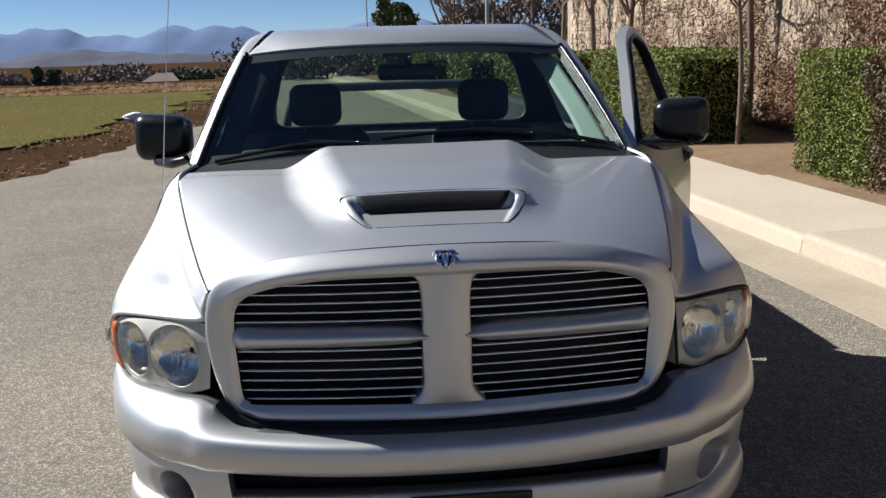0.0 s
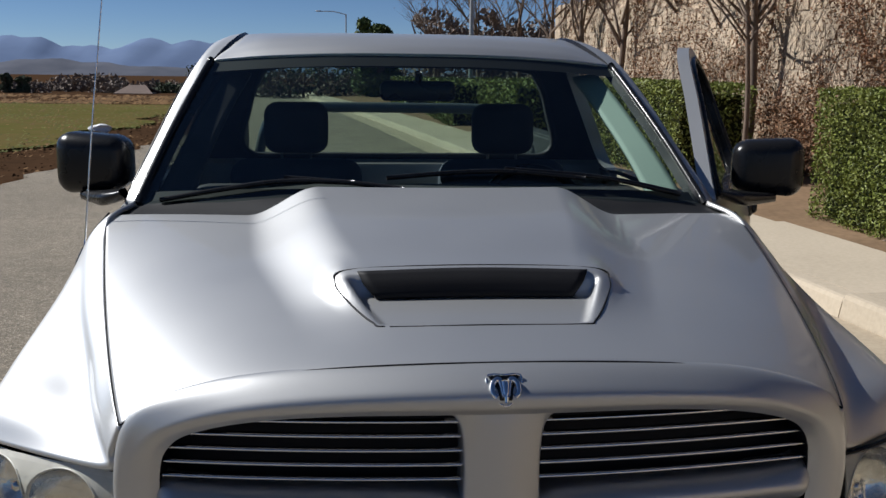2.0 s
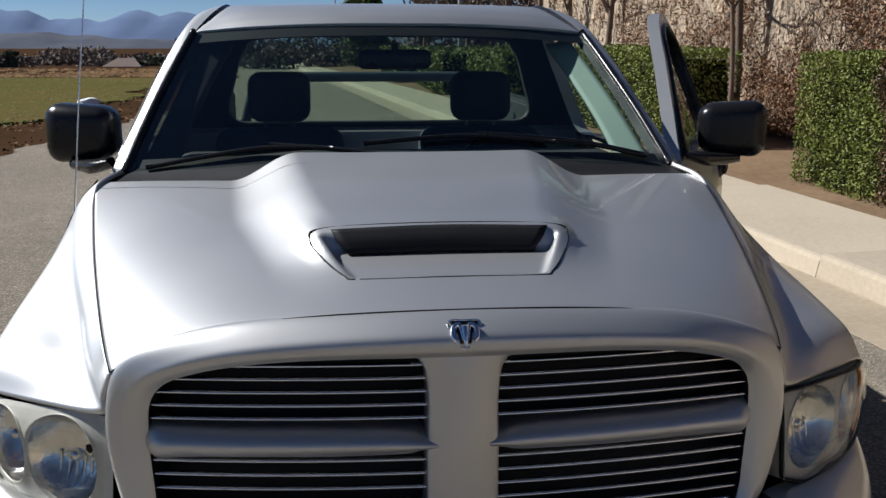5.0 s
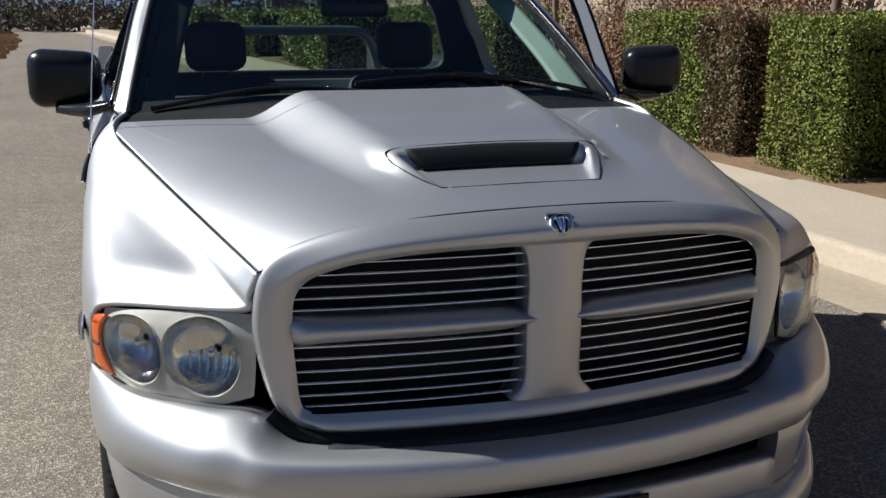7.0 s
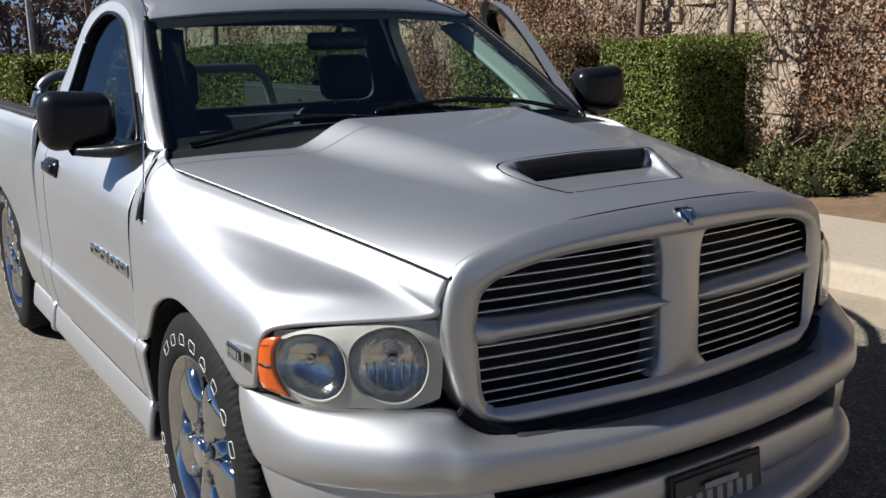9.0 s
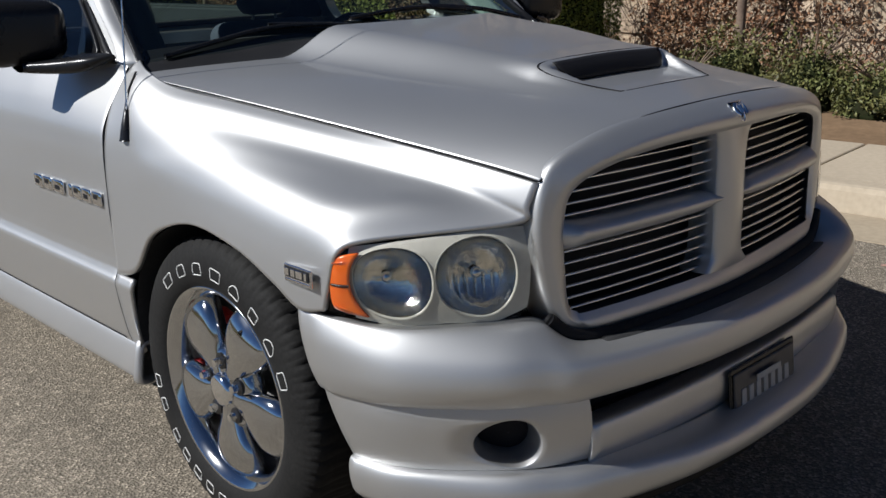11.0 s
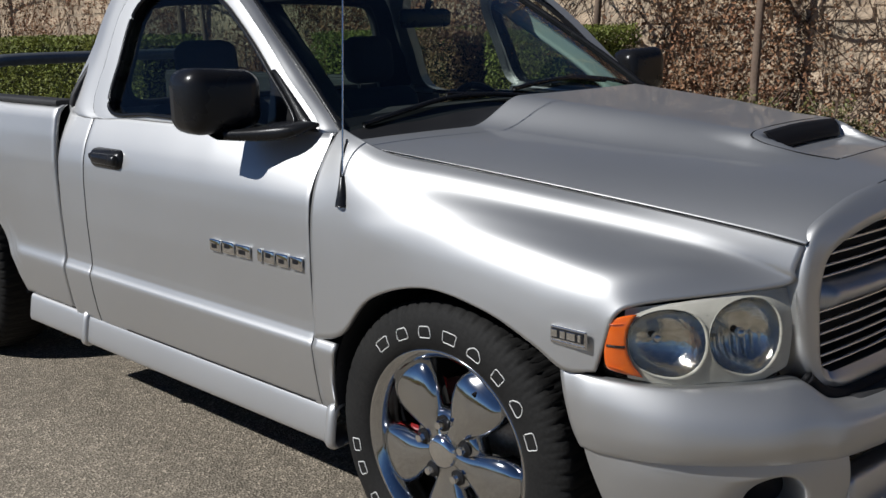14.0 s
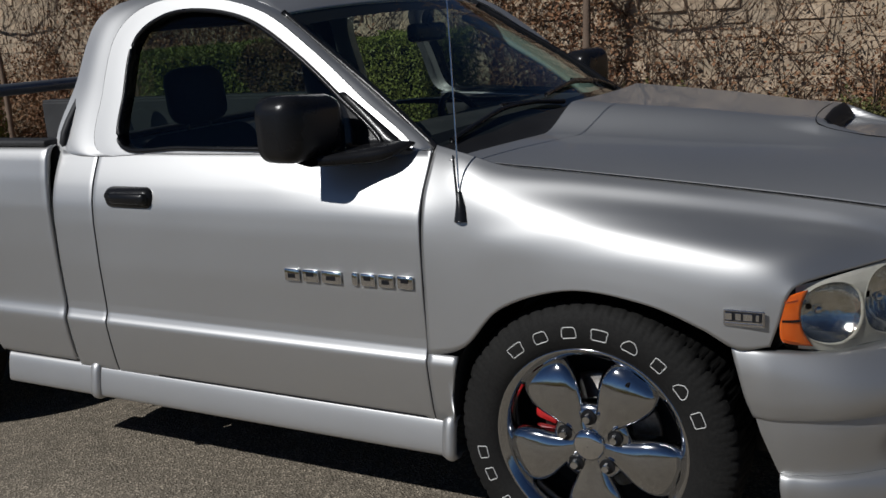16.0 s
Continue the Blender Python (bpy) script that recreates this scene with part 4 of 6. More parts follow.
part("bed_floor", rounded_box((1.74, 2.2, 0.03), 0.006, 1, (0, 4.06, 0.70)), LINER, truck, "black bed floor")
part("bed_front", rounded_box((1.80, 0.03, 0.62), 0.008, 1, (0, 2.965, 0.90)), LINER, truck, "black front wall of the bed")
part("tailgate", rounded_box((1.62, 0.62, 0.06), 0.02, 2, (0, 5.52, 0.69)), PAINT, truck, "lowered silver tailgate")
part("rear_bumper", rounded_box((1.92, 0.14, 0.16), 0.04, 3, (0, 5.28, 0.50)), CHROME, truck, "chrome rear bumper")
part("underbody", rounded_box((1.5, 4.7, 0.16), 0.04, 1, (0, 2.75, 0.40)), BLACK, truck, "dark chassis underside")
# added unseen block: keeps sun from leaking through behind the bumper
part("splash_shield", rounded_box((1.36, 0.35, 0.30), 0.03, 1, (0, 0.37, 0.49)), BLACK, truck, "added black block behind the bumper that stops a sun leak")
part("engine_bay", rounded_box((1.15, 0.80, 0.40), 0.04, 1, (0, 0.72, 0.72)), BLACK, truck, "dark engine bay")
bar = tube("sport_bar", [(-0.77, 4.33, 0.72), (-0.735, 4.32, 1.02), (-0.675, 4.31, 1.26), (-0.60, 4.30, 1.338), (-0.50, 4.30, 1.352), (-0.2, 4.30, 1.354), (0.2, 4.30, 1.354), (0.50, 4.30, 1.352), (0.60, 4.30, 1.338), (0.675, 4.31, 1.26), (0.735, 4.32, 1.02), (0.77, 4.33, 0.72)], 0.030, TUBE, truck, "grey tubular sport bar across the bed", n=14, steps=100)
for s in (-1, 1):
    part("bar_foot", rounded_box((0.12, 0.14, 0.012), 0.005, 2, (s * 0.77, 4.33, 0.721)), TUBE, bar, "flat mounting plate")

# roof, rear wall, glass
roof_net = [[(0, 1.965, 1.628), (0.25, 1.975, 1.627), (0.50, 2.01, 1.618), (0.655, 2.048, 1.606), (0.688, 2.055, 1.600)],
            [(0, 2.03, 1.662), (0.25, 2.04, 1.660), (0.50, 2.07, 1.648), (0.640, 2.10, 1.628), (0.672, 2.11, 1.62)],
            [(0, 2.18, 1.695), (0.25, 2.18, 1.693), (0.48, 2.19, 1.683), (0.60, 2.20, 1.665), (0.642, 2.20, 1.650)],
            [(0, 2.45, 1.712), (0.25, 2.45, 1.711), (0.48, 2.45, 1.706), (0.58, 2.45, 1.701), (0.629, 2.45, 1.694)],
            [(0, 2.70, 1.712), (0.25, 2.70, 1.711), (0.48, 2.70, 1.708), (0.58, 2.69, 1.705), (0.628, 2.68, 1.700)],
            [(0, 2.84, 1.692), (0.25, 2.84, 1.692), (0.48, 2.84, 1.688), (0.60, 2.84, 1.680), (0.668, 2.82, 1.670)],
            [(0, 2.90, 1.640), (0.25, 2.90, 1.640), (0.48, 2.90, 1.638), (0.61, 2.90, 1.632), (0.700, 2.872, 1.630)]]
surface("roof", net(mirrored(roof_net), 46, 60), PAINT, truck, "silver cab roof", flip=False, solid=0.02)
hl = [[(x, y + 0.03, z - 0.035) for x, y, z in r] for r in roof_net[:6]]
surface("headliner", net(mirrored(hl), 16, 20), DASH, truck, "dark headliner", flip=True)
rw_out = [(-0.895, 1.19), (-0.79, 1.42), (-0.70, 1.60), (-0.56, 1.65), (0, 1.655), (0.56, 1.65), (0.70, 1.60), (0.79, 1.42), (0.895, 1.19), (0.4, 1.17), (-0.4, 1.17)]
rw_in = [(-0.66, 1.23), (-0.64, 1.40), (-0.59, 1.53), (-0.50, 1.575), (0, 1.585), (0.50, 1.575), (0.59, 1.53), (0.64, 1.40), (0.66, 1.23), (0.4, 1.215), (-0.4, 1.215)]


def rear_y(z):
    return 2.930 - 0.055 * (z - 1.17) / 0.45


rear = surface("cab_rear", net([[(x, rear_y(z), z) for x, z in rw_out], [(x, rear_y(z) + 0.012, z) for x, z in [((a + c) / 2, (b + d) / 2) for (a, b), (c, d) in zip(rw_out, rw_in)]], [(x, rear_y(z), z) for x, z in rw_in], [(x, rear_y(z) - 0.04, z) for x, z in rw_in]], 9, 66, True), DASH, truck, "rear cab wall round the back window", closed=True, flip=True, solid=0.02)
part("cab_back_panel", rounded_box((1.82, 0.05, 0.80), 0.02, 1, (0, 2.885, 0.79)), PAINT, truck, "silver back panel of the cab")
w = spline([(x, rear_y(z) - 0.02, z) for x, z in rw_in], 50, True)
bw = link("rear_window", np.vstack([w, w.mean(axis=0)]), [(i, (i + 1) % 50, 50) for i in range(50)], WSGLASS, truck, "tinted rear window", smooth=False)
bw.visible_shadow = False
ws_net = [[(0, 1.33, 1.215), (0.3, 1.345, 1.213), (0.6, 1.392, 1.205), (0.832, 1.450, 1.190)],
          [(0, 1.555, 1.368), (0.28, 1.57, 1.366), (0.56, 1.61, 1.357), (0.784, 1.660, 1.344)],
          [(0, 1.775, 1.510), (0.26, 1.785, 1.508), (0.52, 1.825, 1.497), (0.735, 1.873, 1.484)],
          [(0, 1.97, 1.632), (0.25, 1.98, 1.630), (0.48, 2.01, 1.620), (0.688, 2.055, 1.602)]]
ws = surface("windshield", net(mirrored(ws_net), 16, 30), WSGLASS, truck, "raked green-tinted windshield", flip=False)
ws.visible_shadow = False
wg = net(mirrored(ws_net), 40, 60)
band = np.array([wg[k] + np.array([0, 0.004, -0.006]) for k in (0, 1, 2, 3)])
surface("frit_band", band, GLOSSBLACK, ws, "black lower edge of the glass", flip=False)
band = np.array([wg[k] + np.array([0, 0.004, -0.006]) for k in (35, 36, 37, 38, 39)])
surface("shade_band", band, GLOSSBLACK, ws, "dark upper edge of the glass", flip=False)
for s in (-1, 1):
    tube("pillar_seal", [(s * (x + 0.006), y - 0.002, z + 0.002) for x, y, z in (r[-1] for r in ws_net)], 0.011, BLACK, ws, "black windshield seal", n=8)
    trim = [[(0.80, 1.50, 1.19), (0.70, 1.52, 1.18)], [(0.745, 1.68, 1.335), (0.66, 1.70, 1.32)], [(0.69, 1.88, 1.47), (0.61, 1.90, 1.455)], [(0.64, 2.04, 1.575), (0.56, 2.06, 1.56)]]
    # sunlit colour on the driver's side, shade colour on the other
    surface("pillar_trim", net(trim, 14, 6), SUNTRIM if s > 0 else DASH, truck, "grey inner pillar trim coloured as sunlit through green glass" if s > 0 else "inner pillar trim coloured dark as in shade", side=s, solid=0.02)
cowl_net = [[(0, 1.195, 1.250), (0.3, 1.215, 1.242), (0.45, 1.24, 1.195), (0.65, 1.285, 1.175), (0.87, 1.355, 1.168)], [(0, 1.27, 1.235), (0.3, 1.28, 1.225), (0.5, 1.31, 1.19), (0.68, 1.345, 1.178), (0.865, 1.40, 1.178)], [(0, 1.36, 1.228), (0.3, 1.375, 1.226), (0.6, 1.42, 1.215), (0.75, 1.45, 1.205), (0.845, 1.475, 1.192)]]
surface("cowl", net(mirrored(cowl_net), 12, 50), COWL, truck, "black plastic cowl grille", flip=False, solid=0.02)
def on_glass(x, z):
    return (x, 1.33 + 0.175 * x * x + (z - 1.215 + 0.04 * x * x) / 0.68 - 0.022, z)


for arm, blade in (((( -0.08, 1.246), (-0.24, 1.262), (-0.42, 1.272)), ((-0.77, 1.212), (-0.60, 1.243), (-0.42, 1.268), (-0.22, 1.268))),
                   (((0.76, 1.222), (0.52, 1.270), (0.22, 1.298)), ((-0.13, 1.280), (0.05, 1.293), (0.22, 1.296), (0.46, 1.276)))):
    wp = tube("wiper", [on_glass(x, z) for x, z in arm], 0.009, BLACK, truck, "black windshield wiper", n=8, taper=0.7)
    tube("wiper_blade", [on_glass(x, z - 0.006) for x, z in blade], 0.008, BLACK, wp, n=6)
# antenna
ant = tube("antenna", [(-0.968, 1.312, 1.010), (-0.965, 1.313, 1.05), (-0.955, 1.322, 1.090)], 0.021, BLACK, truck, "black antenna base", n=10, taper=0.35)
tube("antenna_mast", [(-0.957, 1.320, 1.075), (-0.922, 1.338, 1.43), (-0.880, 1.362, 1.815)], 0.0028, BRIGHT, ant, "thin steel whip", n=6, taper=0.6)
for s in (-1, 1):
    tube("fender_seam", [(s * 0.960, 1.326, 1.075), (s * 0.939, 1.340, 1.128), (s * 0.896, 1.365, 1.180)], 0.003, GLOSSBLACK, truck, "dark seam above the fender", n=5)

# cabin
part("dashboard", rounded_box((1.50, 0.42, 0.22), 0.07, 4, (0, 1.66, 1.10)), DASH, truck, "dark grey dashboard", smooth=True)
part("cab_floor", rounded_box((1.7, 1.4, 0.04), 0.01, 1, (0, 2.18, 0.48)), DASH, truck, "dark cab floor")
for x in (-0.44, 0.42):
    seat = part("seat", rounded_box((0.54, 0.17, 0.64), 0.07, 4, (x, 2.66, 0.89), Matrix.Rotation(radians(-8), 4, "X")), SEATCLOTH, truck, "dark cloth seat", smooth=True)
    part("seat_cushion", rounded_box((0.56, 0.5, 0.16), 0.06, 3, (x, 2.38, 0.66)), FABRIC, seat, smooth=True)
    part("headrest", rounded_box((0.262, 0.12, 0.21), 0.055, 4, (x, 2.70, 1.335), Matrix.Rotation(radians(-6), 4, "X")), FABRIC, seat, "dark cloth headrest", smooth=True)
    for dx in (-0.06, 0.06):
        tube("headrest_post", [(x + dx, 2.70, 1.20), (x + dx, 2.70, 1.28)], 0.006, STEEL, seat, n=6)
part("seat_middle", rounded_box((0.30, 0.15, 0.50), 0.05, 3, (0, 2.68, 0.80)), FABRIC, truck, "dark cloth middle seat back", smooth=True)
ring = [(0.42 + 0.185 * math.cos(a), 1.98 + 0.09 * math.sin(a), 1.075 + 0.16 * math.sin(a)) for a in np.linspace(0, 2 * math.pi, 14, endpoint=False)]
sw = tube("steering_wheel", ring, 0.016, BLACK, truck, "black steering wheel", n=8, steps=48, closed=True)
part("wheel_hub", rounded_box((0.15, 0.06, 0.10), 0.03, 3, (0.42, 1.96, 1.06)), BLACK, sw, smooth=True)
for dx in (-0.17, 0.17):
    tube("wheel_spoke", [(0.42, 1.965, 1.06), (0.42 + dx, 1.98, 1.075)], 0.014, BLACK, sw, n=6)
rv = part("rear_view_mirror", rounded_box((0.255, 0.045, 0.068), 0.022, 4, (0.0, 1.925, 1.508)), BLACK, truck, "black rear-view mirror", smooth=True)
tube("mirror_stalk", [(0.0, 1.92, 1.53), (0.0, 1.90, 1.57)], 0.012, BLACK, rv, n=8)


# wheels
def lathe(profile, n):
    """Points round the x axis: profile of (x, r)."""
    out = []
    for x, r in profile:
        out.append([(x, r * math.cos(a), r * math.sin(a)) for a in np.linspace(0, 2 * math.pi, n, endpoint=False)])
    return np.array(out)


def make_wheel(s):
    """A wheel whose outer face looks along s * x; centre at the origin."""
    hub = surface("wheel", lathe([(-0.16 * s, 0.238), (-0.165 * s, 0.10), (-0.16 * s, 0.01)], 48), GLOSSBLACK, None, "", closed=True, flip=s > 0)
    n = 480
    prof = [(-0.245, 0.262), (-0.252, 0.30), (-0.256, 0.33), (-0.250, 0.365), (-0.236, 0.388), (-0.20, 0.400), (-0.13, 0.404), (-0.07, 0.403), (-0.035, 0.398), (-0.018, 0.387), (-0.008, 0.374), (0.000, 0.352), (0.004, 0.33), (0.004, 0.305), (-0.001, 0.287), (-0.008, 0.275), (-0.016, 0.268)]
    g = []
    for x, r in prof:
        row = []
        for a in np.linspace(0, 2 * math.pi, n, endpoint=False):
            rr = r
            if r > 0.37:
                f = (a / (2 * math.pi) * 60 + 3.0 * x * 10 + 0.45 * math.sin(x * 95)) % 1.0
                if f < 0.2:
                    rr -= 0.0055
                if abs(x + 0.075) < 0.01 or abs(x + 0.17) < 0.02:
                    rr -= 0.008
            row.append((x * s, rr * math.cos(a), rr * math.sin(a)))
        g.append(row)
    tyre = surface("tyre", np.array(g), RUBBER, hub, "black tyre with raised white sidewall marks", closed=True, flip=s < 0)
    # raised outlined marks on the sidewall
    def mark(a, wide, tall, rm, top=0.5):
        pts = []
        for q, h in ((-0.45, -0.5), (0, -0.54), (0.45, -0.5), (0.48, 0), (top, 0.5), (0, 0.54), (-top, 0.5), (-0.48, 0)):
            ang, r = a + q * wide / rm, rm + h * tall
            xx = np.interp(r, [0.287, 0.305, 0.33, 0.352, 0.374], [-0.001, 0.004, 0.004, 0.0, -0.008]) + 0.0005
            pts.append((s * xx, r * math.cos(ang), r * math.sin(ang)))
        tube("sidewall_mark", pts, 0.0015, LETTER, hub, n=4, steps=32, closed=True)
    for k in range(8):
        mark(radians(36 + k * 15.2), (0.046, 0.042, 0.042, 0.044, 0.044, 0.034, 0.042, 0.042)[k], 0.027, 0.322, (0.50, 0.36, 0.36, 0.48, 0.18, 0.46, 0.2, 0.44)[k])
    for k in range(8):
        mark(radians(-135 + k * 11.2), 0.036, 0.027, 0.325, (0.3, 0.45, 0.2, 0.48, 0.38, 0.5, 0.44, 0.46)[k])
    for k in range(2):
        mark(radians(-40 + k * 12), 0.036, 0.027, 0.325, 0.46)
    # rim
    lipp = [(-0.20, 0.235), (-0.10, 0.236), (-0.05, 0.240), (-0.030, 0.247), (-0.018, 0.256), (-0.010, 0.266), (-0.006, 0.271), (-0.010, 0.276), (-0.02, 0.272)]
    rim = surface("rim", lathe([(x * s, r) for x, r in lipp], 96), WHEELCHROME, hub, "chrome five-spoke rim", closed=True, flip=s < 0)
    for k in range(5):
        rows = []
        a0 = radians(90 + 18 + k * 72)
        for r, wdt, d in ((0.03, 0.030, -0.012), (0.065, 0.038, -0.012), (0.10, 0.052, -0.009), (0.145, 0.074, -0.005), (0.185, 0.084, -0.006), (0.220, 0.080, -0.014), (0.245, 0.066, -0.030)):
            row = []
            for q, dd in ((-1.0, -0.055), (-0.98, -0.030), (-0.80, -0.010), (-0.4, -0.001), (0, 0.0015), (0.4, -0.001), (0.80, -0.010), (0.98, -0.030), (1.0, -0.055)):
                tang = q * wdt
                row.append((s * (d + dd), r * math.cos(a0) - tang * math.sin(a0), r * math.sin(a0) + tang * math.cos(a0)))
            rows.append(row)
        surface("spoke", net(rows, 24, 25), WHEELCHROME, hub, flip=s > 0)
        a1 = a0 + radians(36)
        bm = bmesh.new()
        bmesh.ops.create_cone(bm, cap_ends=True, segments=8, radius1=0.013, radius2=0.010, depth=0.028)
        bmesh.ops.transform(bm, matrix=Matrix.Translation((s * -0.009, 0.076 * math.cos(a1), 0.076 * math.sin(a1))) @ Matrix.Rotation(radians(90 * s), 4, "Y"), verts=bm.verts)
        # raised black disc imitates the shaded recess round each nut
        wb = bmesh.new()
        bmesh.ops.create_cone(wb, cap_ends=True, segments=20, radius1=0.023, radius2=0.021, depth=0.012)
        bmesh.ops.transform(wb, matrix=Matrix.Translation((s * -0.020, 0.076 * math.cos(a1), 0.076 * math.sin(a1))) @ Matrix.Rotation(radians(90 * s), 4, "Y"), verts=wb.verts)
        part("lug_well", wb, BLACK, hub)
        part("lug_nut", bm, CHROME, hub, smooth=False)
    surface("hub_flange", lathe([(-0.07 * s, 0.116), (-0.034 * s, 0.112), (-0.024 * s, 0.104), (-0.019 * s, 0.09), (-0.017 * s, 0.06), (-0.016 * s, 0.02)], 60), WHEELCHROME, hub, "chrome hub between the spokes", closed=True, flip=s > 0)
    cap = surface("hub_cap", lathe([(-0.03 * s, 0.046), (-0.004 * s, 0.044), (0.003 * s, 0.036), (0.005 * s, 0.02), (0.006 * s, 0.002)], 32), CHROME, hub, "chrome hub cap", closed=True, flip=s > 0)
    surface("brake_disc", lathe([(-0.13 * s, 0.17), (-0.115 * s, 0.17), (-0.112 * s, 0.165), (-0.112 * s, 0.085), (-0.10 * s, 0.08), (-0.09 * s, 0.02)], 48), STEEL, hub, "steel brake disc", closed=True, flip=s > 0)
    part("brake_caliper", rounded_box((0.06, 0.085, 0.15), 0.02, 2, (-0.10 * s, 0.15, 0.05), None), RED, hub, "red brake caliper")
    tube("valve_stem", [(s * -0.035, -0.06, 0.225), (s * -0.008, -0.055, 0.205)], 0.006, BLACK, hub, n=8)
    return hub


for s in (-1, 1):
    for y in (0.968, 4.05):
        wl = make_wheel(s)
        wl["label"] = "chrome wheel with a black tyre"
        wl.location = (s * (0.968 if y < 2 else 0.958), y, 0.402)
        wl.rotation_euler = (radians(16 if y < 2 else 40), 0, 0)
        wl.parent = truck
        wl.matrix_parent_inverse = truck.matrix_basis.inverted()


# ---- the ground ----
def fall(y):
    """The land drops gently behind the truck."""
    return -0.0085 * np.maximum(0, np.asarray(y, float) - 3.0) - 0.00004 * np.maximum(0, np.asarray(y, float) - 60.0) ** 1.6


def road_left(y):
    y = np.asarray(y, float)
    return -6.1 + 0.09 * np.clip(y, -20, 25) - 0.0016 * np.maximum(0, y - 25) ** 2


def kerb_x(y):
    y = np.asarray(y, float)
    return 3.36 - 0.068 * np.clip(y, -40, 60) - 0.0006 * np.clip(y - 12, 0, 60) ** 2


YS = np.unique(np.concatenate([np.linspace(-60, -6, 28), np.linspace(-6, 30, 90), np.linspace(30, 110, 60)]))
# one terrain sheet out to the hills
gx = np.unique(np.concatenate([[-4000, -2500, -1200, -600, -300, -150, -80, -50], np.linspace(-40, 40, 60), [50, 80, 150, 300, 600, 1200, 2500, 4000]]))
gyv = np.unique(np.concatenate([[-3000, -1000, -300, -120, -60], np.linspace(-30, 120, 90), [150, 200, 300, 500, 900, 1600, 2600, 4200]]))
GX, GY = np.meshgrid(gx, gyv, indexing="ij")
GZ = np.where(GY < 150, fall(np.minimum(GY, 150)), fall(150.0) - 0.012 * (np.minimum(GY, 2600) - 150)) - 0.06
GZ = GZ + 0.05 * np.sin(GX * 0.9) * np.sin(GY * 0.7) * (np.abs(GX) > 8) * (np.abs(GX) < 60)
ground = surface("ground", np.stack([GX, GY, GZ], -1), FIELD, None, flip=True, smooth=True)
tagged(ground, "brown tilled field soil reaching the hills", "ground", kind="structure")


def strip(name, x0, x1, z0, z1, mat, label, category, nx=6, ys=YS, thick=0.12):
    """A slab along the road between two lines."""
    rows = []
    for y in ys:
        a, b = float(x0(y)), float(x1(y))
        f = np.linspace(0, 1, nx)
        rows.append([(a, y, -thick + fall(y))] + [(a + (b - a) * q, y, z0 + (z1 - z0) * q + fall(y)) for q in f] + [(b, y, -thick + fall(y))])
    ob = surface(name, np.array(rows, float), mat, None, smooth=False, flip=True)
    return tagged(ob, label, category, kind="structure")


strip("road", lambda y: road_left(y) + 0.12 * math.sin(y * 2.1) + 0.08 * math.sin(y * 5.3), lambda y: kerb_x(y) - 0.55, 0.0, 0.0, ASPHALT, "worn grey-brown asphalt street", "road", 8)
strip("gutter", lambda y: kerb_x(y) - 0.552, lambda y: kerb_x(y) + 0.02, 0.005, -0.005, GUTTER, "tan concrete gutter", "gutter", 3)
strip("verge", lambda y: kerb_x(y) + 1.25, lambda y: kerb_x(y) + 9.0, 0.150, 0.42, DIRT, "brown planting bed of bare dirt", "dirt bed", 12, thick=0.3)
strip("field_crop", lambda y: road_left(y) - 60 - 0.0 * y, lambda y: road_left(y) - 2.6 + 0.5 * math.sin(y * 0.7) + 0.3 * math.sin(y * 1.9), 0.0, 0.0, GRASS, "low green crop on the field", "crop", 12, ys=np.linspace(-20, 47, 60), thick=0.2)

# kerb stones and pavement slabs, each a piece of its own
kerb = tagged(new("kerb"), "tan concrete kerb beside the gutter", "kerb", kind="structure")
pavement = tagged(new("pavement"), "tan concrete pavement slabs", "pavement", kind="structure")


def slab_mesh(name, prof, length, mat):
    """A bevelled prism along y with the given (x, z) outline."""
    bm = bmesh.new()
    n = len(prof)
    for y, k in ((0.0, 0.985), (0.008, 1.0), (length - 0.008, 1.0), (length, 0.985)):
        cx, cz = sum(p[0] for p in prof) / n, min(p[1] for p in prof)
        for x, z in prof:
            bm.verts.new((cx + (x - cx) * (1 if k == 1 else 0.994), y, cz + (z - cz) * k))
    bm.verts.ensure_lookup_table()
    for i in range(3):
        for j in range(n):
            a, b = i * n + j, i * n + (j + 1) % n
            bm.faces.new([bm.verts[v] for v in (a, b, b + n, a + n)])
    bm.faces.new([bm.verts[v] for v in range(n - 1, -1, -1)])
    bm.faces.new([bm.verts[v] for v in range(3 * n, 4 * n)])
    me = bpy.data.meshes.new(name)
    bm.to_mesh(me)
    bm.free()
    me.materials.append(mat)
    return me


KL = 3.05
kerb_me = slab_mesh("kerb_stone", [(-0.02, -0.25), (-0.012, 0.0), (0.010, 0.115), (0.024, 0.142), (0.05, 0.15), (0.165, 0.152), (0.165, -0.25)], KL - 0.008, CONCRETE)
slab_me = slab_mesh("pavement_slab", [(0.172, -0.2), (0.172, 0.152), (0.7, 0.158), (1.262, 0.164), (1.262, -0.2)], KL - 0.010, CONCRETE)
for k in range(-8, 24):
    y = 1.57 - 4 * KL + KL * k + 4 * KL - KL * 0
    a, b = float(kerb_x(y)), float(kerb_x(y + KL))
    turn = Matrix.Translation((a, y, float(fall(y + KL / 2)))) @ Matrix.Rotation(math.atan2(-(b - a), KL), 4, "Z")
    for me, root in ((kerb_me, kerb), (slab_me, pavement)):
        ob = new(me.name, me)
        ob.matrix_basis = turn
        child(ob, root)

# faint survey marks sprayed on the asphalt near the kerb
marks = tagged(new("paint_marks"), "faded red sprayed survey marks on the asphalt", "paint mark", kind="structure")
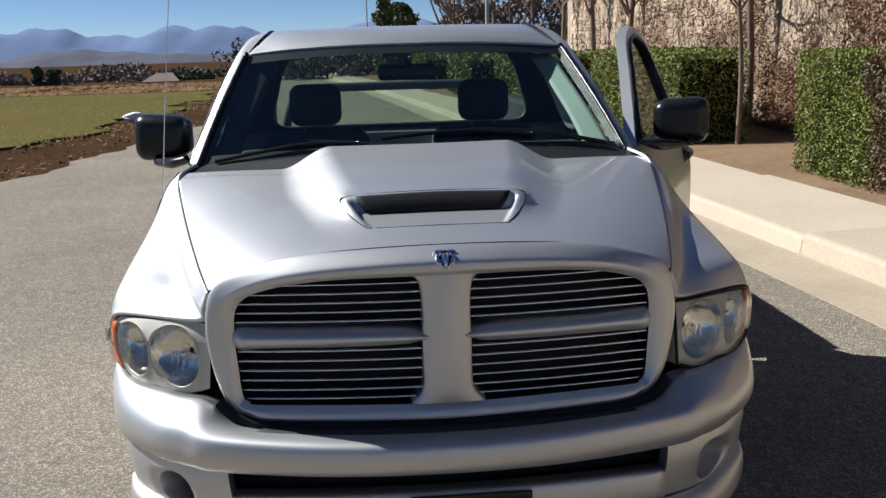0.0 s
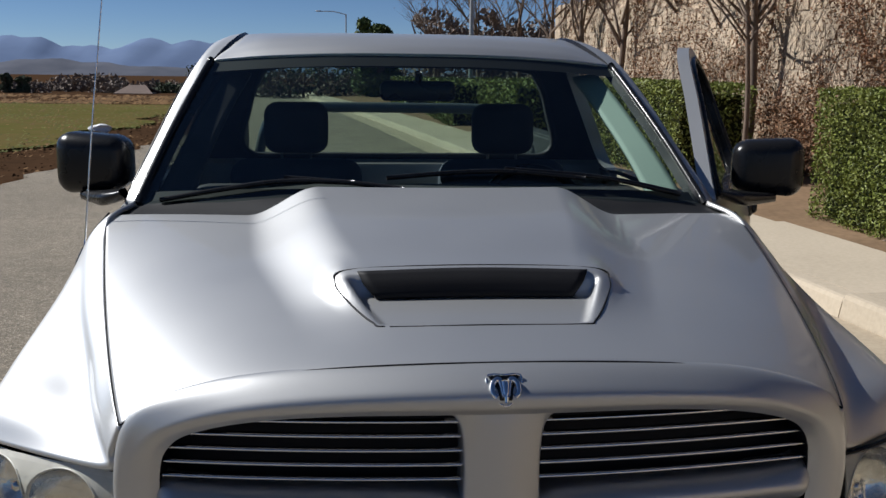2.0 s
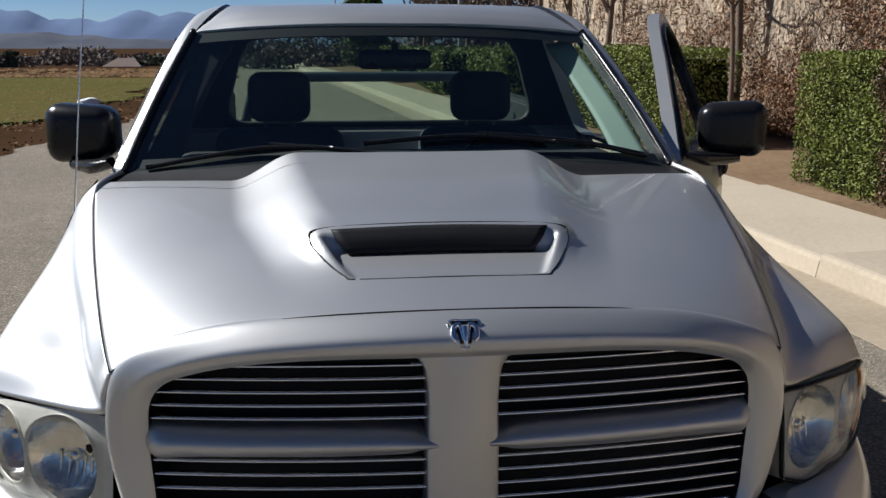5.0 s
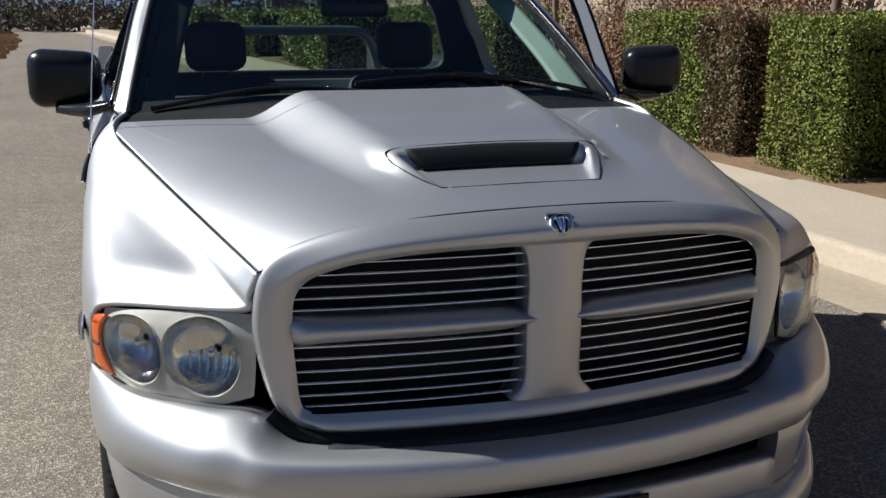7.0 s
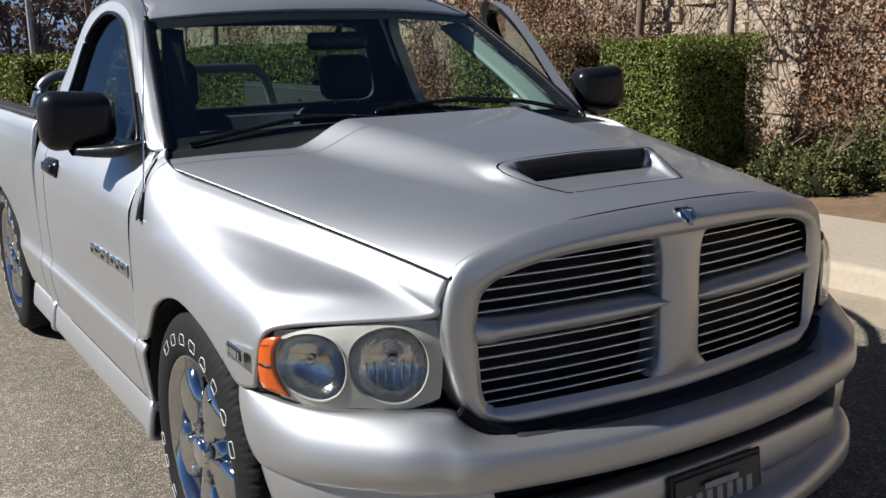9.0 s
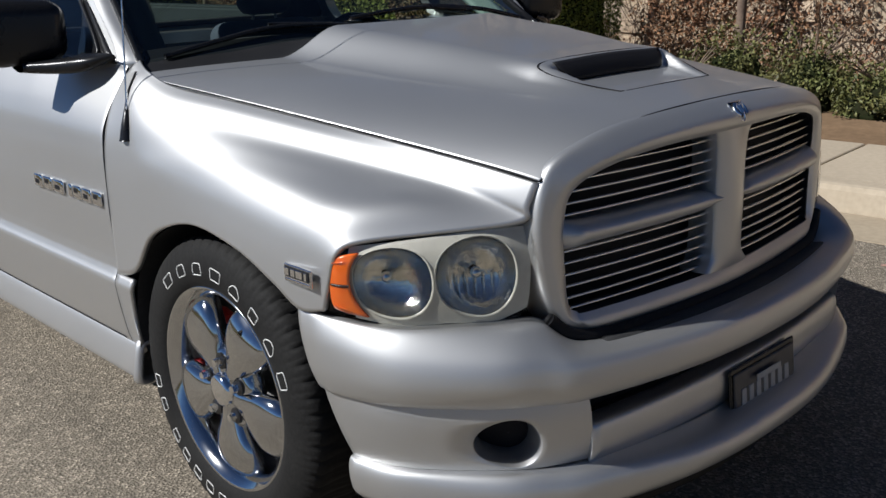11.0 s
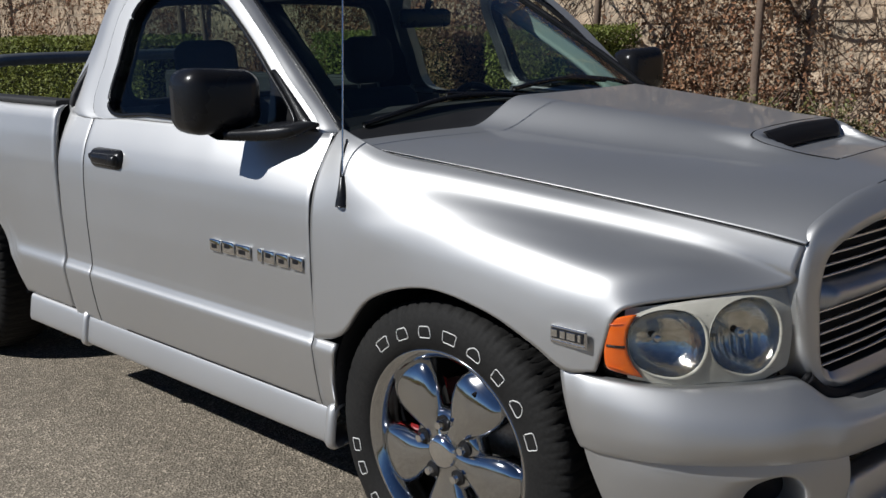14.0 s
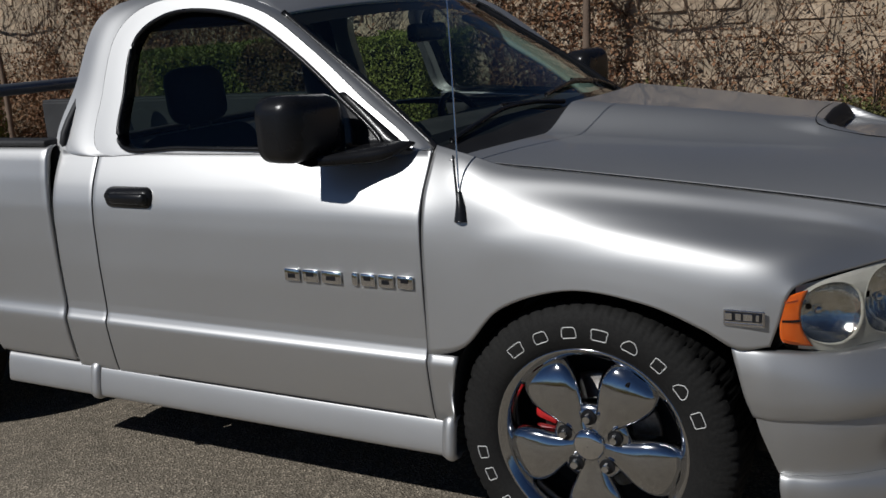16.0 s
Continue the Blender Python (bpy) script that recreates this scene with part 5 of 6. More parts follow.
for k, (x, y, ln, a) in enumerate(((2.45, 0.55, 0.22, 20), (2.52, 0.30, 0.18, -30), (2.60, 0.05, 0.26, 5), (2.40, 0.10, 0.15, 60))):
    ob = part("paint_stroke", rounded_box((0.03, ln, 0.004), 0.001, 1), REDPAINT, marks)
    ob.matrix_basis = pose(x, y, 0.003, 0, 0, a)


# ---- planting ----
RNG = np.random.default_rng(7)


def leaf_cloud(name, pts, normals, size, mat, parent, label="", kind="", jitter=0.7):
    """Many small folded leaves at the given points."""
    n = len(pts)
    r = RNG.normal(size=(n, 3))
    d = normals * (1 - jitter) + r / np.linalg.norm(r, axis=1)[:, None] * jitter
    d /= np.linalg.norm(d, axis=1)[:, None]
    t = np.cross(d, RNG.normal(size=(n, 3)))
    t /= np.linalg.norm(t, axis=1)[:, None]
    b = np.cross(d, t)
    sz = size * RNG.uniform(0.6, 1.3, n)[:, None]
    v = np.stack([pts - t * sz, pts + b * sz * 0.5 + d * sz * 0.15, pts + t * sz, pts - b * sz * 0.5 + d * sz * 0.15], 1).reshape(-1, 3)
    f = [(4 * i, 4 * i + 1, 4 * i + 2, 4 * i + 3) for i in range(n)]
    ob = link(name, v, f, mat, parent, label, smooth=False)
    if kind:
        ob["kind"] = kind
    return ob


def hedge(x0, x1, y0, y1, z0, z1, label, density=900, size=0.026, red=None):
    """A clipped hedge: uneven core painted near black as inner shade, twigs of leaves over its faces."""
    base = tagged(new("hedge"), label, "hedge", group="hedges along the wall")
    base.location = ((x0 + x1) / 2, (y0 + y1) / 2, z0)
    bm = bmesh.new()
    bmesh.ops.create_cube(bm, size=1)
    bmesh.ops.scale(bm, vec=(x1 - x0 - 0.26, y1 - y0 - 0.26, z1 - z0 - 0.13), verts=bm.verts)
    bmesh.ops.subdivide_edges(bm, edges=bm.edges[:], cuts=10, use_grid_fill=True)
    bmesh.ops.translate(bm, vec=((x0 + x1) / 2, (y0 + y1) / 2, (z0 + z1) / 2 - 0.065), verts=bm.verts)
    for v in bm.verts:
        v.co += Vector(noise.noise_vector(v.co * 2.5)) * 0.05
    part("hedge_core", bm, LEAFCORE, base, "near-black filler for the shade between the leaves")
    pts, nor = [], []
    faces = [((x0, None, None), (-1, 0, 0), (y1 - y0) * (z1 - z0)), ((x1, None, None), (1, 0, 0), (y1 - y0) * (z1 - z0) * 0.4), ((None, y0, None), (0, -1, 0), (x1 - x0) * (z1 - z0)),
             ((None, y1, None), (0, 1, 0), (x1 - x0) * (z1 - z0) * 0.5), ((None, None, z1), (0, 0, 1), (x1 - x0) * (y1 - y0))]
    for fix, nrm, area in faces:
        k = int(area * density)
        p = np.stack([RNG.uniform(a, b, k) if c is None else np.full(k, c) for c, a, b in zip(fix, (x0, y0, z0), (x1, y1, z1))], 1)
        p += np.array(nrm) * RNG.triangular(-0.13, 0.0, 0.03, (k, 1))
        bump = np.array([noise.noise(Vector(q) * 3.0) for q in p])
        p += np.array(nrm) * (bump * 0.06)[:, None]
        keep = np.array([noise.noise(Vector(q) * 5.0 + Vector((9, 3, 1))) for q in p]) > -0.6
        pts.append(p[keep])
        nor.append(np.tile(nrm, (keep.sum(), 1)))
    pts, nor = np.vstack(pts), np.vstack(nor).astype(float)
    if red is None:
        leaf_cloud("foliage", pts, nor, size, LEAF, base, "small glossy green leaves", "stuff", 0.75)
    else:
        isred = (np.abs(pts[:, 1] - red) + 0.35 * np.array([noise.noise(Vector(q) * 2.0) for q in pts])) < 0.42
        leaf_cloud("foliage", pts[~isred], nor[~isred], size, LEAF, base, "small glossy green leaves", "stuff", 0.75)
        leaf_cloud("dry_foliage", pts[isred], nor[isred], size, LEAFRED, base, "reddish dying leaves", "stuff", 0.75)
    return base


hedge(4.50, 5.70, 4.55, 5.52, 0.14, 1.43, "clipped green box-shaped hedge in a dirt bed", 6000, 0.0165)
hedge(4.52, 5.75, 5.95, 8.1, 0.14, 1.43, "clipped green hedge with a reddish dying end", 4400, 0.0175, red=6.15)
hedge(4.15, 5.25, 11.2, 16.5, 0.06, 1.40, "clipped green hedge standing in wall shade", 1400, 0.025)
hedge(3.3, 5.2, 18.6, 24.0, 0.0, 1.30, "clipped green hedge farther along the pavement", 420, 0.045)
hedge(2.8, 4.6, 26.0, 33.0, -0.05, 1.2, "clipped green hedge far along the pavement", 240, 0.06)
hedge(2.1, 3.8, 35.0, 44.0, -0.1, 1.1, "clipped green hedge at the far bend", 160, 0.08)


def shrub(x, y, z, rx, ry, rz, n, label):
    base = tagged(new("shrub"), label, "shrub", group="low shrubs below the wall")
    base.location = (x, y, z)
    d = RNG.normal(size=(n, 3))
    d /= np.linalg.norm(d, axis=1)[:, None]
    d[:, 2] = np.abs(d[:, 2])
    lump = 0.72 + 0.5 * np.array([noise.noise(Vector(q) * 2.6 + Vector((x, y, z))) for q in d])
    p = d * lump[:, None] * RNG.uniform(0.75, 1.05, (n, 1)) * np.array([rx, ry, rz]) + np.array([x, y, z])
    leaf_cloud("foliage", p, d, 0.019, SHRUBLEAF, base, "small dark green leaves", "stuff", 0.8)
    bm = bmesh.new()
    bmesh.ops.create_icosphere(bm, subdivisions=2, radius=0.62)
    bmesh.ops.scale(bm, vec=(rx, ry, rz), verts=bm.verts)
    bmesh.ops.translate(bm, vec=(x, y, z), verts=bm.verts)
    part("shrub_core", bm, LEAFCORE, base, "near-black filler for the shade between the leaves")
    for k in range(7):
        a = RNG.uniform(0, 6.28)
        tube("twig", [(x, y, z), (x + 0.2 * rx * math.cos(a), y + 0.2 * ry * math.sin(a), z + rz * 0.6), (x + 0.6 * rx * math.cos(a), y + 0.6 * ry * math.sin(a), z + rz * RNG.uniform(0.8, 1.15))], 0.006, BARK, base, n=4, steps=6)


for k in range(13):
    y = 3.3 - k * 0.62 + RNG.uniform(-0.1, 0.1)
    shrub(5.55 + RNG.uniform(-0.08, 0.2), y, 0.2, RNG.uniform(0.42, 0.6), RNG.uniform(0.45, 0.6), RNG.uniform(0.42, 0.72), 3600, "low uneven green shrub in a dirt bed")

for x, y in ((5.35, 4.15), (5.2, 3.55)):
    shrub(x, y, 0.2, 0.42, 0.45, 0.42, 3200, "low uneven green shrub in a dirt bed")


def bare_tree(x, y, z, height, seed, label, twigs=1.0, radius=0.05, crown=None):
    """A leafless street tree: trunk, limbs and fine twigs with a few dry leaves."""
    rg = random.Random(seed)
    base = tagged(new("tree"), label, "tree", group="bare trees along the wall")
    base.location = (x, y, z)
    top = Vector((x + rg.uniform(-0.12, 0.12), y - 0.02 * height + rg.uniform(-0.1, 0.1), z + height * 0.45))
    tube("trunk", [(x, y, z - 0.1), (x + 0.02, y, z + height * 0.2), tuple(top)], radius, BARK, base, "slender brown trunk", n=8, taper=0.7)
    vs, fs, tips = [], [], []

    def stick(a, b, r0, r1):
        d = (b - a).normalized()
        u = d.orthogonal().normalized()
        w = d.cross(u)
        i = len(vs)
        for p, r in ((a, r0), (b, r1)):
            for k in range(4):
                an = k * math.pi / 2
                vs.append(tuple(p + (u * math.cos(an) + w * math.sin(an)) * r))
        for k in range(4):
            j = (k + 1) % 4
            fs.append((i + k, i + j, i + 4 + j, i + 4 + k))

    def grow(p, d, ln, r, level):
        q = p
        for k in range(3):
            d = (d + Vector((rg.uniform(-1, 1), rg.uniform(-1, 1), rg.uniform(-0.4, 0.7))) * 0.28).normalized()
            e = q + d * ln / 3
            stick(q, e, r, r * 0.8)
            q, r = e, r * 0.8
            if level > 0:
                for _ in range(2 if level > 1 else int(1 + twigs)):
                    dd = (d + Vector((rg.uniform(-1, 1), rg.uniform(-1, 1), rg.uniform(-0.3, 0.8))) * 0.9).normalized()
                    grow(q, dd, ln * rg.uniform(0.45, 0.7), r * 0.6, level - 1)
            else:
                tips.append(tuple(q))

    for k in range(5):
        a = k * 1.256 + rg.uniform(-0.4, 0.4)
        start = Vector((x, y, z + height * rg.uniform(0.32, 0.45)))
        grow(start, Vector((math.cos(a), math.sin(a), rg.uniform(0.8, 1.6))).normalized(), height * 0.34, radius * 0.42, 2)
    grow(top, Vector((0, 0, 1)), height * 0.4, radius * 0.55, 2)
    link("branchwork", vs, fs, BARK, base, "bare brown limbs and twigs", smooth=False)
    t = np.array(tips)
    t = t[RNG.random(len(t)) < 0.55]
    leaf_cloud("dry_foliage", t + RNG.normal(size=t.shape) * 0.04, np.tile([0, 0, 1.0], (len(t), 1)), 0.03, VINELEAF, base, "a few dry brown leaves", "stuff", 0.9)


bare_tree(4.95, 10.85, 0.12, 5.2, 1, "young bare street tree with a pale slender trunk", radius=0.04, twigs=1.4)
bare_tree(6.05, 16.8, 0.1, 6.5, 2, "bare street tree with dry brown leaves", radius=0.09)
bare_tree(5.4, 21.5, 0.0, 6.0, 3, "bare street tree with spreading twigs", radius=0.08)
bare_tree(4.9, 27.0, -0.05, 6.2, 4, "bare street tree with spreading twigs", radius=0.08)
bare_tree(5.9, 12.9, 0.15, 5.6, 21, "bare street tree with dry brown leaves", radius=0.07)
bare_tree(6.2, 14.9, 0.12, 6.0, 22, "bare street tree with dry brown leaves", radius=0.07)
bare_tree(5.6, 19.0, 0.05, 6.2, 23, "bare street tree with spreading twigs", radius=0.08)
bare_tree(5.2, 24.2, 0.0, 6.2, 24, "bare street tree with spreading twigs", radius=0.08)
bare_tree(6.2, 3.6, 0.25, 4.6, 5, "bare young tree against a stone wall", radius=0.05)
bare_tree(6.2, 0.6, 0.25, 4.8, 6, "bare young tree against a stone wall", radius=0.06)
bare_tree(6.3, 6.9, 0.25, 5.0, 7, "bare young tree against a stone wall", radius=0.06)
bare_tree(5.97, 5.27, 0.25, 4.6, 31, "bare young tree behind a clipped hedge", radius=0.045, twigs=1.5)
bare_tree(4.7, 34.0, -0.2, 6.5, 8, "bare street tree at the far bend", radius=0.1)
bare_tree(4.2, 45.0, -0.4, 7.0, 9, "bare street tree at the far bend", radius=0.1)


def far_tree(x, y, z, r, h, mat, label, n=900, column=False):
    base = tagged(new("tree"), label, "tree", group="distant trees beyond the field")
    base.location = (x, y, z)
    tube("trunk", [(x, y, z - 0.3), (x, y, z + h * 0.25), (x + 0.1, y, z + h * 0.6)], max(0.12, r * 0.08), BARK, base, n=6, steps=6, taper=0.5)
    for k in range(4):
        a = k * 1.57 + RNG.uniform(-0.5, 0.5)
        tube("limb", [(x, y, z + h * 0.3), (x + 0.3 * r * math.cos(a), y + 0.3 * r * math.sin(a), z + h * 0.5), (x + 0.6 * r * math.cos(a), y + 0.6 * r * math.sin(a), z + h * 0.75)], 0.05 * r, BARK, base, n=4, steps=5, taper=0.4)
    blobs = [(RNG.normal(0, (0.22 if column else 0.5) * r, 2), RNG.uniform(0.08, 0.9), RNG.uniform(0.25, 0.6)) for _ in range(14)]
    pts = []
    for xy, f, br in blobs:
        d = RNG.normal(size=(n // 14, 3))
        d /= np.linalg.norm(d, axis=1)[:, None]
        wide = br * r * (1.1 - 0.5 * f if not column else 1.0 - 0.6 * f)
        pts.append(d * RNG.uniform(0.6, 1, (len(d), 1)) * np.array([wide, wide, wide * 0.8]) + np.array([x + xy[0], y + xy[1], z + h * f]))
    p = np.vstack(pts)
    leaf_cloud("crown", p, np.tile([0, 0, 1.0], (len(p), 1)), 0.075 * r + 0.03, mat, base, "uneven crown of small clumps", "stuff", 0.95)


# tree line beyond the field
for k in range(62):
    x = -62 + k * 1.05 + RNG.uniform(-0.8, 0.8)
    y = 78 + RNG.uniform(-3, 14)
    brown = RNG.random() < 0.75
    far_tree(x, y, float(fall(y)) - 0.35, RNG.uniform(1.2, 2.2), RNG.uniform(0.6, 1.45), FARBROWN if brown else FARLEAF, "distant brown brushy tree" if brown else "distant dark green tree", 1100)
for x, h in ((-23.9, 1.7), (-22.7, 1.5)):
    far_tree(x, 72, float(fall(72)) - 0.3, 0.95, h, FARLEAF, "distant dark evergreen tree", 2600, True)
# green-crowned tree and bare trees behind the cab
far_tree(2.1, 58, -0.5, 2.3, 5.2, CROWNLEAF, "green feathery tree beyond the bend", 5200, True)
for k in range(9):
    far_tree(4.5 + k * 1.1 + RNG.uniform(-0.3, 0.3), 52 + RNG.uniform(-3, 6), -0.4, 1.9, RNG.uniform(4.4, 6.0), FARBROWN, "leafless brown tree beyond the bend", 900)
for k in range(14):
    far_tree(-8 + k * 0.9, 66 + RNG.uniform(-4, 4), -0.6, 1.6, RNG.uniform(2.0, 3.4), FARLEAF if k % 3 == 0 else FARBROWN, "brushy roadside tree at the far bend", 420)

# low house and shed at the field's far edge
for x, wdt in ((-15.2, 2.2),):
    zz = float(fall(74)) - 0.72
    hs = tagged(new("house"), "low distant house with a dark pitched roof", "house")
    hs.location = (x, 74, zz)
    part("wall", rounded_box((wdt, 3.0, 0.9), 0.02, 1, (x, 74, zz + 0.30)), STUCCO, hs)
    rf = [[(x - wdt / 2 - 0.3, 72.2, zz + 0.72), (x - wdt / 2 + 0.5, 74, zz + 1.3), (x - wdt / 2 - 0.3, 75.8, zz + 0.72)], [(x + wdt / 2 + 0.3, 72.2, zz + 0.72), (x + wdt / 2 - 0.5, 74, zz + 1.3), (x + wdt / 2 + 0.3, 75.8, zz + 0.72)]]
    link("roof", [p for r in rf for p in r] + [(p[0], p[1], p[2] - 0.1) for r in rf for p in r], [(0, 1, 4, 3), (1, 2, 5, 4), (6, 9, 10, 7), (7, 10, 11, 8), (0, 3, 9, 6), (2, 8, 11, 5), (0, 6, 7, 1), (1, 7, 8, 2), (3, 4, 10, 9), (4, 5, 11, 10)], ROOFTILE, hs, smooth=False)
    for k in range(3):
        part("window", rounded_box((0.5, 0.05, 0.4), 0.01, 1, (x - wdt / 3 + k * wdt / 3, 72.48, zz + 0.38)), GLOSSBLACK, hs)

# crumpled white bag on the field edge
bm = bmesh.new()
bmesh.ops.create_icosphere(bm, subdivisions=4, radius=0.5)
for v in bm.verts:
    v.co += Vector(noise.noise_vector(v.co * 2.2)) * 0.22 + Vector(noise.noise_vector(v.co * 7)) * 0.06
bmesh.ops.scale(bm, vec=(0.55, 0.35, 0.24), verts=bm.verts)
bg = part("plastic_bag", bm, BAG, None)
bg.location = (-6.38, 24.5, -0.10)
tagged(bg, "crumpled white plastic bag on the field's edge", "bag")

# clods along the road edge
n = 900
cy = RNG.uniform(4, 46, n)
cx = road_left(cy) - RNG.uniform(0.05, 3.2, n) ** 1.0
vs, fs = [], []
for x, y in zip(cx, cy):
    r = RNG.uniform(0.015, 0.06)
    i = len(vs)
    z = float(fall(y)) - 0.02
    q = RNG.uniform(0.6, 1.4, 6) * r
    vs += [(x - q[0], y, z), (x, y - q[1], z), (x + q[2], y, z), (x, y + q[3], z), (x + r * 0.2, y, z + q[4] * 0.55), (x, y, z - 0.05)]
    fs += [(i, i + 1, i + 4), (i + 1, i + 2, i + 4), (i + 2, i + 3, i + 4), (i + 3, i, i + 4)]
tagged(link("soil_clods", vs, fs, FIELD, None, smooth=False), "loose brown soil clods along the road's edge", "soil", kind="stuff")


# low crop and stubble over the field
def tufts(name, n, y0, y1, near, far, mat, size, label, category):
    y = y0 + (y1 - y0) * RNG.uniform(0, 1, n) ** 1.3
    off = near + (far - near) * RNG.uniform(0, 1, n)
    x = road_left(y) - off
    keep = np.array([noise.noise(Vector((a * 0.35, b * 0.22, 4.0))) for a, b in zip(x, y)]) + RNG.normal(0, 0.22, n) > -0.08
    x, y = x[keep], y[keep]
    h = size * RNG.uniform(0.4, 1.3, len(x))
    z = fall(y) - 0.01
    dx, lx, ly = RNG.uniform(0.3, 0.7, len(x)) * h, RNG.normal(0, 0.4, len(x)) * h, RNG.normal(0, 0.4, len(x)) * h
    v = np.stack([np.stack([x - dx, y - h, z + 0.1 * h], 1), np.stack([x + dx, y - h, z], 1), np.stack([x + lx + dx * 0.4, y + h, z + 0.45 * h], 1), np.stack([x + lx - dx * 0.3, y + h, z + 0.3 * h], 1)], 1).reshape(-1, 3)
    ob = link(name, v, [(4 * i, 4 * i + 1, 4 * i + 2, 4 * i + 3) for i in range(len(x))], mat, None, smooth=False)
    tagged(ob, label, category, kind="stuff")


tufts("grass_tufts", 42000, 3, 50, 2.0, 34, TUFT, 0.06, "low green grass tufts on the field", "grass")
tufts("dry_stubble", 26000, 3, 58, 0.15, 34, STRAW, 0.055, "dry brown stubble on the field", "stubble")
tufts("dry_weeds", 5000, 48, 64, 3.0, 34, STRAW, 0.2, "dry brown weeds at the field's far edge", "weeds")

# lamp posts
def lamp_post(x, y, h, arm, label):
    z = float(fall(y))
    base = tagged(new("street_lamp"), label, "street lamp")
    base.location = (x, y, z)
    tube("pole", [(x, y, z), (x, y, z + h * 0.5), (x, y, z + h)], 0.075, POLE, base, "grey steel pole", n=10, taper=0.7)
    tube("arm", [(x, y, z + h - 0.05), (x + arm * 0.5, y, z + h + 0.18), (x + arm, y, z + h + 0.2)], 0.035, POLE, base, n=8)
    part("lamp_head", rounded_box((0.5, 0.2, 0.1), 0.04, 3, (x + arm * 1.15, y, z + h + 0.2)), POLE, base, smooth=True)


lamp_post(3.9, 30.0, 7.5, -1.6, "grey street lamp standing by the pavement")
lamp_post(0.3, 84.0, 6.6, -2.0, "distant grey street lamp with a long arm")

# hills
def hills(name, y, seed, low, high, wide, mat, label, base=0.5, rough=0.30):
    xs = np.linspace(-wide, wide, 220)
    rows = []
    for f, dy in ((0, 0), (0.25, 60), (0.5, 130), (0.75, 210), (1.0, 300), (0.6, 520), (0.0, 900)):
        row = []
        for x in xs:
            h = base + rough * noise.fractal(Vector((x * 0.0022, seed, 0)), 1.0, 2.0, 5) + 0.12 * noise.noise(Vector((x * 0.012, seed + f * 3, dy * 0.01)))
            row.append((x, y + dy + 25 * noise.noise(Vector((x * 0.01, f * 4, seed))), low + (high - low) * max(0.12, h) * f))
        rows.append(row)
    ob = surface(name, np.array(rows), mat, None, flip=False)
    tagged(ob, label, "hills", kind="structure")


hills("backdrop_near_hills", 2300, 3.3, -60, 30, 2600, HILLNEAR, "foothills with haze in their grey-blue colour")
hills("backdrop_mountains", 3000, 9.1, -60, 150, 3400, HILLFAR, "mountain ridge with haze in its blue colour", 0.60, 0.20)

# ---- the stone wall ----
WALL_H = 3.2
WX = 6.9


def wall_x(y):
    return WX - 0.055 * (y - 2.0) - 0.0006 * max(0.0, y - 14) ** 2


wall = tagged(new("wall_east"), "rough tan stone retaining wall with dry vines", "stone wall", kind="structure")
ysw = np.linspace(-14, 25, 40)
back_rows = [[(wall_x(y) + d, y, z) for d, z in ((-0.055, -0.8), (-0.055, WALL_H), (0.45, WALL_H), (0.45, -0.8))] for y in ysw]
surface("wall_backing", np.array(back_rows), MORTAR, wall, "sandy mortar", smooth=False, flip=True)
block_meshes = []
for k in range(6):
    bm = rounded_box((0.14, 1.0, 1.0), 0.03, 1)
    for v in bm.verts:
        v.co += Vector((RNG.uniform(-0.018, 0.018), RNG.uniform(-0.015, 0.015), RNG.uniform(-0.03, 0.03)))
    me = bpy.data.meshes.new("stone")
    bm.to_mesh(me)
    bm.free()
    me.materials.append(STONE)
    block_meshes.append(me)
near, far = [], []
z = -0.2
while z < WALL_H - 0.05:
    h = RNG.uniform(0.11, 0.20)
    y = -13.8 + RNG.uniform(0, 0.3)
    while y < 24.5:
        ln = RNG.uniform(0.20, 0.52)
        near.append((y, ln, z, h)) if (-0.2 < y < 9.0 and 0.5 < z < 3.0) else far.append((y, ln, z, h))
        y += ln + 0.018
    z += h + 0.016
near.sort(key=lambda b: abs(b[0] - 4.2) + abs(b[2] - 1.5))
far += near[300:]
for y, ln, z, h in near[:300]:
    ob = new("stone", block_meshes[int(RNG.integers(0, 6))])
    ob.matrix_basis = Matrix.Translation((wall_x(y + ln / 2) + RNG.uniform(-0.02, 0.02), y + ln / 2, z + h / 2)) @ Matrix.Diagonal((1, ln, h, 1))
    child(ob, wall)
vs, fs = [], []
